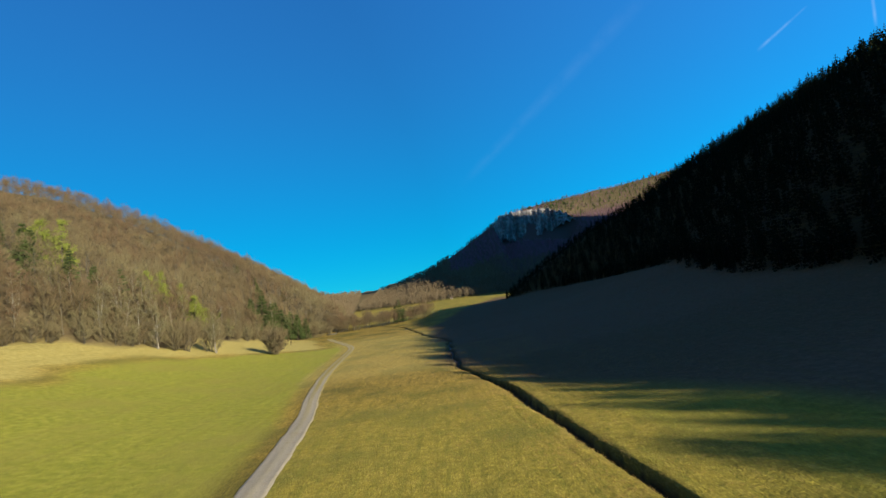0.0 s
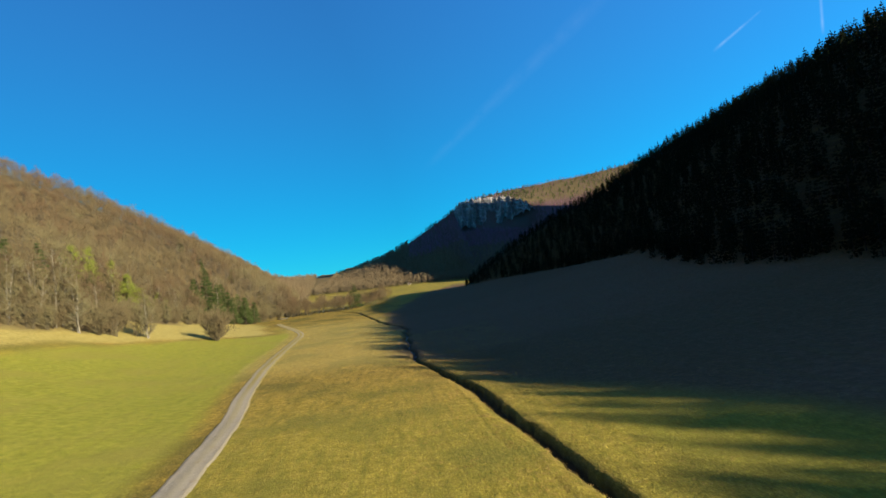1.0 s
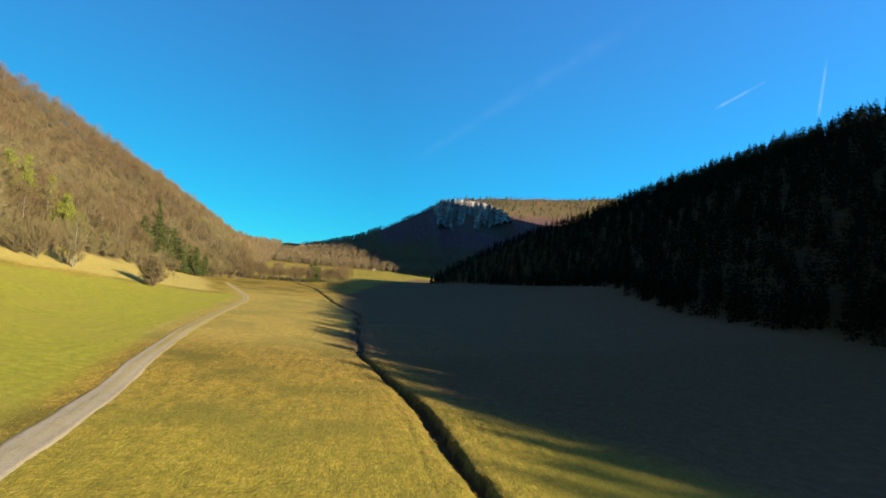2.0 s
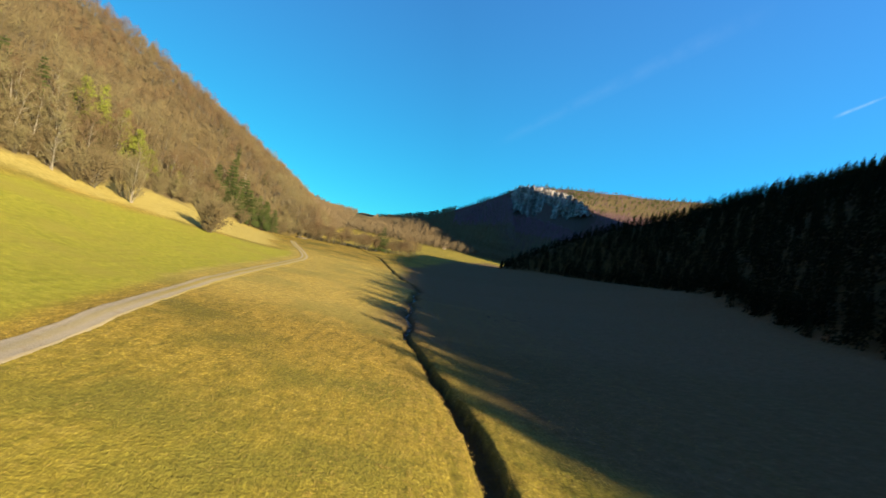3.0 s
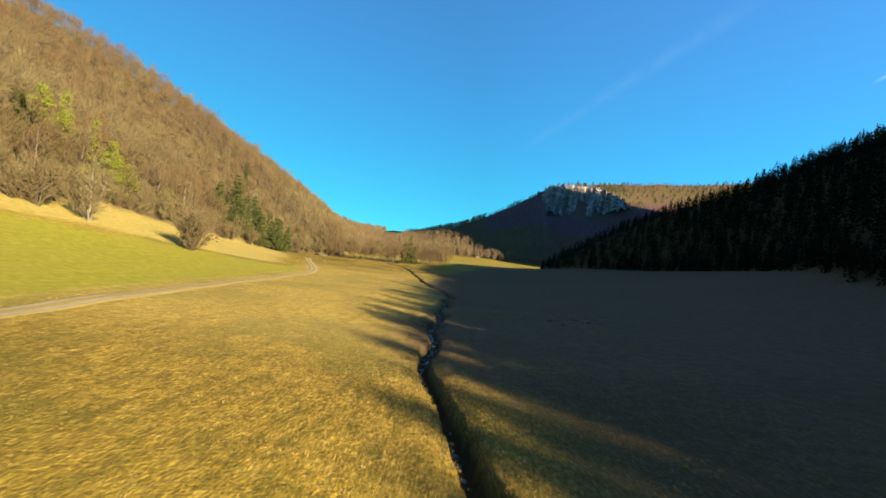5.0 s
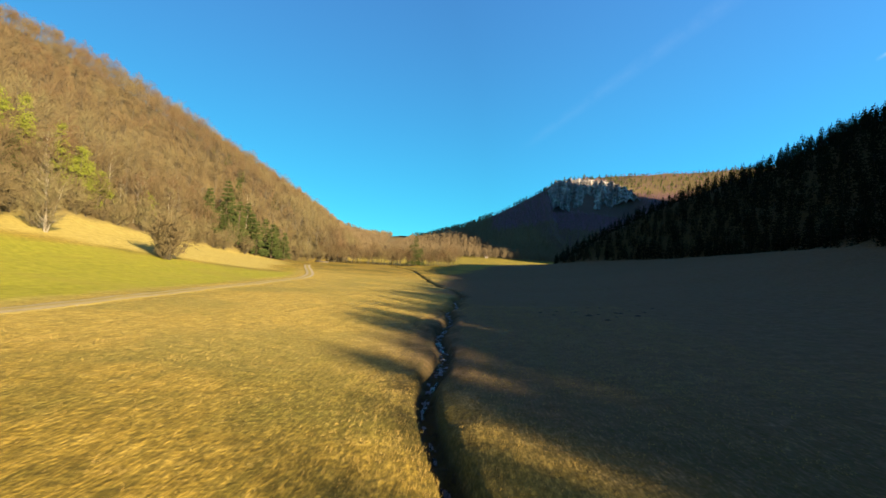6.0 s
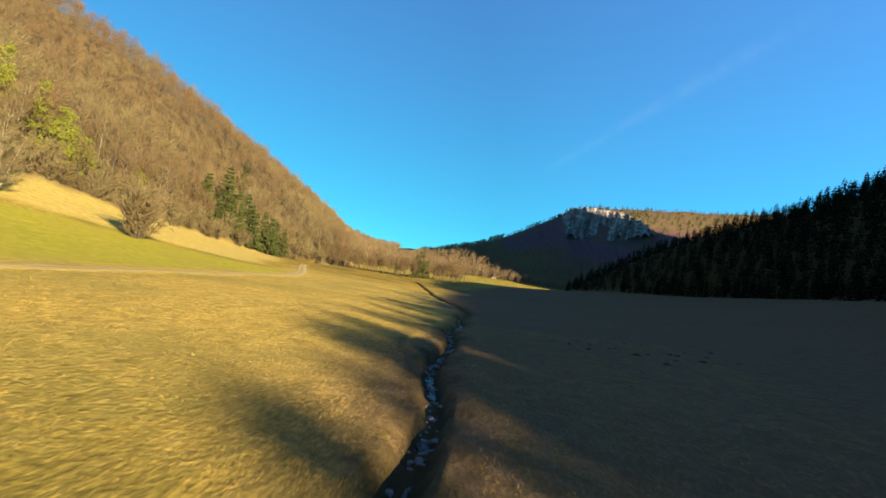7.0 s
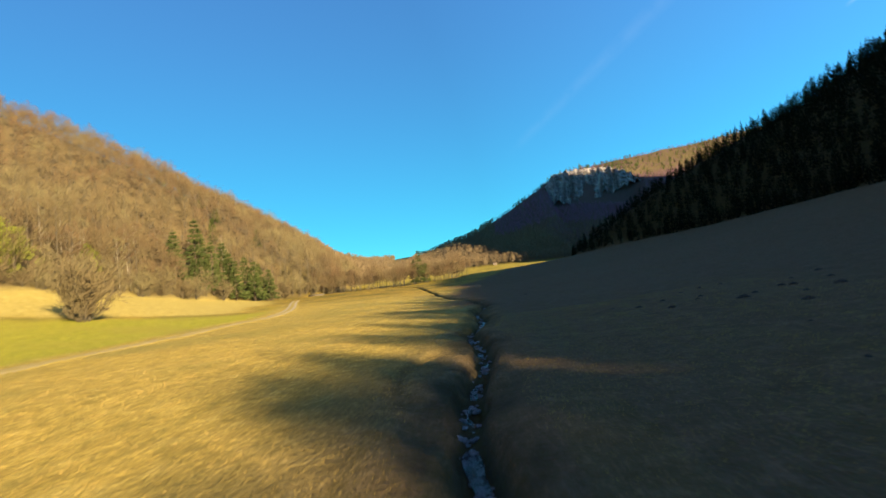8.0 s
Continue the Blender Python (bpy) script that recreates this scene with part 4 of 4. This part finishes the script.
grass("meadow_grass", 88000, (-24, 20), (94, 142), 0.050, 0.008, 2, STRAW, "short dry winter grass of the meadow", 101, on_grass)
grass("meadow_grass", 52000, (-28, 22), (24, 100), 0.060, 0.011, 2, STRAW, "short dry winter grass of the meadow", 102, on_grass)
grass("tussock_grass", 3400, (-11, -0.6), (20, 84), 0.095, 0.009, 12, RUST, "low tussocks of brown and straw-coloured grass", 107, on_grass_near)
grass("tussock_grass", 1500, (1.2, 9), (20, 84), 0.095, 0.009, 10, RUST, "low tussocks of brown and straw-coloured grass", 108, on_grass_near)
grass("bank_grass", 7000, (-4.2, -0.45), (18, 96), 0.085, 0.008, 6, RUST, "long rusty dry grass along the stream bank", 103, on_bank)
grass("bank_grass", 4200, (0.7, 4.0), (18, 90), 0.085, 0.008, 5, RUST, "long rusty dry grass along the stream bank", 104, on_bank)


def on_verge(x, y, rng):
    off = np.abs(x - road_x(y))
    return (off > 1.25) & (off < 2.6)


grass("verge_grass", 36000, (-48, -18), (30, 200), 0.08, 0.012, 2, STRAW, "short dry grass along the verges of the track", 105, on_verge)


# ======== stones, molehills and small things ========
def stone_mesh(seed):
    bm = bmesh.new()
    bmesh.ops.create_icosphere(bm, subdivisions=1, radius=1)
    r = random.Random(seed)
    for v in bm.verts:
        v.co = Vector((v.co.x * r.uniform(0.8, 1.2), v.co.y * r.uniform(0.7, 1.1), v.co.z * r.uniform(0.45, 0.75)))
    me = bpy.data.meshes.new("stone")
    bm.to_mesh(me)
    bm.free()
    me.materials.append(STONE)
    return me


stone_meshes = [stone_mesh(k) for k in range(5)]
rng = np.random.default_rng(31)
for i in range(290):
    y = rng.uniform(70, 180) if i < 120 else rng.uniform(94, 134)
    x = float(stream_x(y)) + float(np.clip(rng.normal(0, 0.14), -0.26, 0.26))
    ob = new("stone", stone_meshes[i % 5])
    size = float(np.clip(rng.lognormal(-2.5, 0.4), 0.045, 0.17))
    ob.matrix_basis = Matrix.Translation((x, y, float(height(x, y)) + 0.2 * size)) @ Matrix.Rotation(rng.random() * 6.28, 4, "Z") @ Matrix.Diagonal((size, size, size, 1))
    tagged(ob, "wet grey stone lying in the stream bed", "stone", "stones in the stream")


def molehill_mesh(seed):
    n, rings = 14, 5
    v, f = [(0, 0, 0.30)], []
    r = random.Random(seed)
    for k in range(1, rings + 1):
        t = k / rings
        for i in range(n):
            a = i * 2 * math.pi / n
            q = 0.55 * t * (1 + r.uniform(-0.14, 0.14))
            v.append((q * math.cos(a), q * math.sin(a), 0.30 * (1 - t ** 1.6) + r.uniform(-0.03, 0.03) - 0.06 * t))
    for i in range(n):
        f.append((0, 1 + i, 1 + (i + 1) % n))
    for k in range(rings - 1):
        for i in range(n):
            a, b = 1 + k * n + i, 1 + k * n + (i + 1) % n
            f.append((a, a + n, b + n, b))
    me = bpy.data.meshes.new("molehill")
    me.from_pydata(v, [], f)
    me.materials.append(SOIL)
    return me


mole_meshes = [molehill_mesh(k) for k in range(3)]
for i, (x, y, size) in enumerate(((15.0, 127.9, 1.4), (15.9, 123.9, 1.2), (16.3, 129.4, 0.8), (18.8, 130.2, 1.0), (19.8, 127.7, 1.3), (18.4, 130.6, 0.9), (24.2, 136.8, 1.1), (21.6, 131.4, 0.8),
                                  (12.5, 133.0, 0.8), (9.3, 132.5, 0.7), (11.6, 128.8, 1.0), (10.5, 131.2, 0.8), (17.1, 139.0, 0.8), (18.6, 139.0, 0.7), (13.6, 130.4, 0.6), (14.4, 132.0, 0.6), (17.4, 126.6, 0.6),
                                  (20.8, 134.0, 0.7), (22.8, 128.6, 0.6), (12.0, 135.8, 0.6), (14.9, 136.6, 0.6), (7.2, 176.0, 0.9), (12.6, 118.2, 0.4), (10.2, 112.0, 0.4))):
    ob = new("molehill", mole_meshes[i % 3])
    ob.matrix_basis = Matrix.Translation((x, y, float(height(x, y)))) @ Matrix.Rotation(i * 1.7, 4, "Z") @ Matrix.Diagonal((size * 0.6, size * 0.5, size * 0.42, 1))
    tagged(ob, "small mound of dark fresh soil in the grass", "molehill", "molehills in the meadow")


def box(bm, x0, x1, y0, y1, z0, z1):
    m = bmesh.ops.create_cube(bm, size=1)
    for v in m["verts"]:
        v.co = Vector((x0 if v.co.x < 0 else x1, y0 if v.co.y < 0 else y1, z0 if v.co.z < 0 else z1))
    return m["verts"]


def part(name, bm, material, parent, label=""):
    bmesh.ops.recalc_face_normals(bm, faces=bm.faces)
    me = bpy.data.meshes.new(name)
    bm.to_mesh(me)
    bm.free()
    me.materials.append(material)
    return tagged(child(new(name, me), parent), label)


def plain_wood(name, dark, light):
    n = Nodes(name, 0.8, 0.2)
    n.colour(n.ramp(n.noise(2.5, 5, 0.6, (6, 6, 1)), (0.3, dark), (0.7, light)))
    return n.m


BOARDS, TILES = plain_wood("weathered_boards", (0.20, 0.17, 0.13), (0.34, 0.31, 0.26)), plain_wood("brown_roof", (0.09, 0.06, 0.045), (0.17, 0.11, 0.08))
hut = tagged(new("hut"), "small pale wooden hut at the foot of the far wood", "hut")
hut.location = (15, 722, float(height(15, 722)) - 0.1)
bm = bmesh.new()
box(bm, -1.8, 1.8, -1.4, 1.4, 0, 2.4)
part("wall", bm, BOARDS, hut)
bm = bmesh.new()
for side in (-1, 1):
    q = [bm.verts.new(p) for p in ((-2.1, side * 1.8, 2.25), (2.1, side * 1.8, 2.25), (2.1, 0, 3.4), (-2.1, 0, 3.4), (-2.1, side * 1.8, 2.37), (2.1, side * 1.8, 2.37), (2.1, 0, 3.52), (-2.1, 0, 3.52))]
    for a in ((0, 1, 2, 3), (4, 5, 6, 7), (0, 1, 5, 4), (1, 2, 6, 5), (0, 3, 7, 4)):
        bm.faces.new([q[i] for i in a])
part("roof", bm, TILES, hut, "brown pitched roof")
bm = bmesh.new()
box(bm, -0.45, 0.45, -1.47, -1.38, 0, 1.9)
part("door", bm, TILES, hut, "brown plank door")

# felled logs by the end of the track
logs = tagged(new("log_pile"), "low pile of felled logs beside the track", "log pile")
logs.location = (-64, 300, float(height(-64, 300)) - 0.1)
logs.scale = (0.7, 0.7, 0.7)
rng = np.random.default_rng(8)
for row, count in ((0, 6), (1, 5), (2, 3)):
    for k in range(count):
        v, f = tube((-4 + rng.normal(0, 0.25), 0, 0), (4 + rng.normal(0, 0.25), 0, 0), 0.22, 0.20, 9)
        f = np.concatenate([f, [[0, i + 1, i] for i in range(1, 8)], [[9, 9 + i, 10 + i] for i in range(1, 8)]])
        ob = child(new("log", mesh_of("log", v, f, [BARK], tint=np.full(len(v), rng.random()))), logs)
        ob.location = (0, (k - (count - 1) / 2) * 0.44, 0.16 + row * 0.37)


# ======== vapour trails in the sky ========
def trail_material(name, strength, cover):
    n = Nodes(name)
    t = n.t
    # the vapour glows by itself, in place of sunlight scattered in it
    glow, clear, mix_ = n.add("ShaderNodeEmission"), n.add("ShaderNodeBsdfTransparent"), n.add("ShaderNodeMixShader")
    glow.inputs["Color"].default_value, glow.inputs["Strength"].default_value = (0.62, 0.82, 1.0, 1), strength
    n.link(n.math("MULTIPLY", n.math("MULTIPLY", n.attr("soft"), cover), n.step(n.noise(0.006, 4, 0.6), 0.2, 0.7)), mix_.inputs[0])
    n.link(clear.outputs[0], mix_.inputs[1])
    n.link(glow.outputs[0], mix_.inputs[2])
    n.link(mix_.outputs[0], t.nodes["Material Output"].inputs["Surface"])
    return n.m


FAINT, CRISP = trail_material("spread_vapour", 0.30, 0.05), trail_material("fresh_vapour", 0.34, 0.32)


def trail(a, b, width0, width1, material, label):
    def spot(az, el):
        return 4200 * Vector((math.sin(radians(az)) * math.cos(radians(el)), math.cos(radians(az)) * math.cos(radians(el)), math.sin(radians(el))))

    p, q = spot(*a), spot(*b)
    side = (q - p).cross(p + q).normalized()
    v, soft, f = [], [], []
    n = 24
    for i in range(n + 1):
        t = i / n
        c, w = p.lerp(q, t), width0 + (width1 - width0) * t
        for k, o in enumerate((-1, -0.5, 0, 0.5, 1)):
            v.append(c + side * w * o + c.normalized() * (-w * 0.3 * (1 - o * o)))
            soft.append((1 - abs(o)) * min(1, 5 * t, 5 * (1 - t)))
    for i in range(n):
        for k in range(4):
            f.append((5 * i + k, 5 * i + k + 1, 5 * i + k + 6, 5 * i + k + 5))
    me = mesh_of("vapour_trail", [tuple(c) for c in v], f, [material], smooth=True, soft=soft)
    ob = tagged(new("vapour_trail", me), label, "vapour trail", "trails in the sky", kind="structure")
    ob.visible_shadow = False
    return ob


trail((28.5, 28.5), (3.5, 12.5), 80, 45, FAINT, "broad faint vapour trail across the blue sky")
trail((38.9, 21.6), (34.4, 19.3), 9, 16, CRISP, "short bright vapour trail in the blue sky")
trail((43.4, 23.0), (43.0, 18.0), 10, 12, CRISP, "short bright vapour trail in the blue sky")
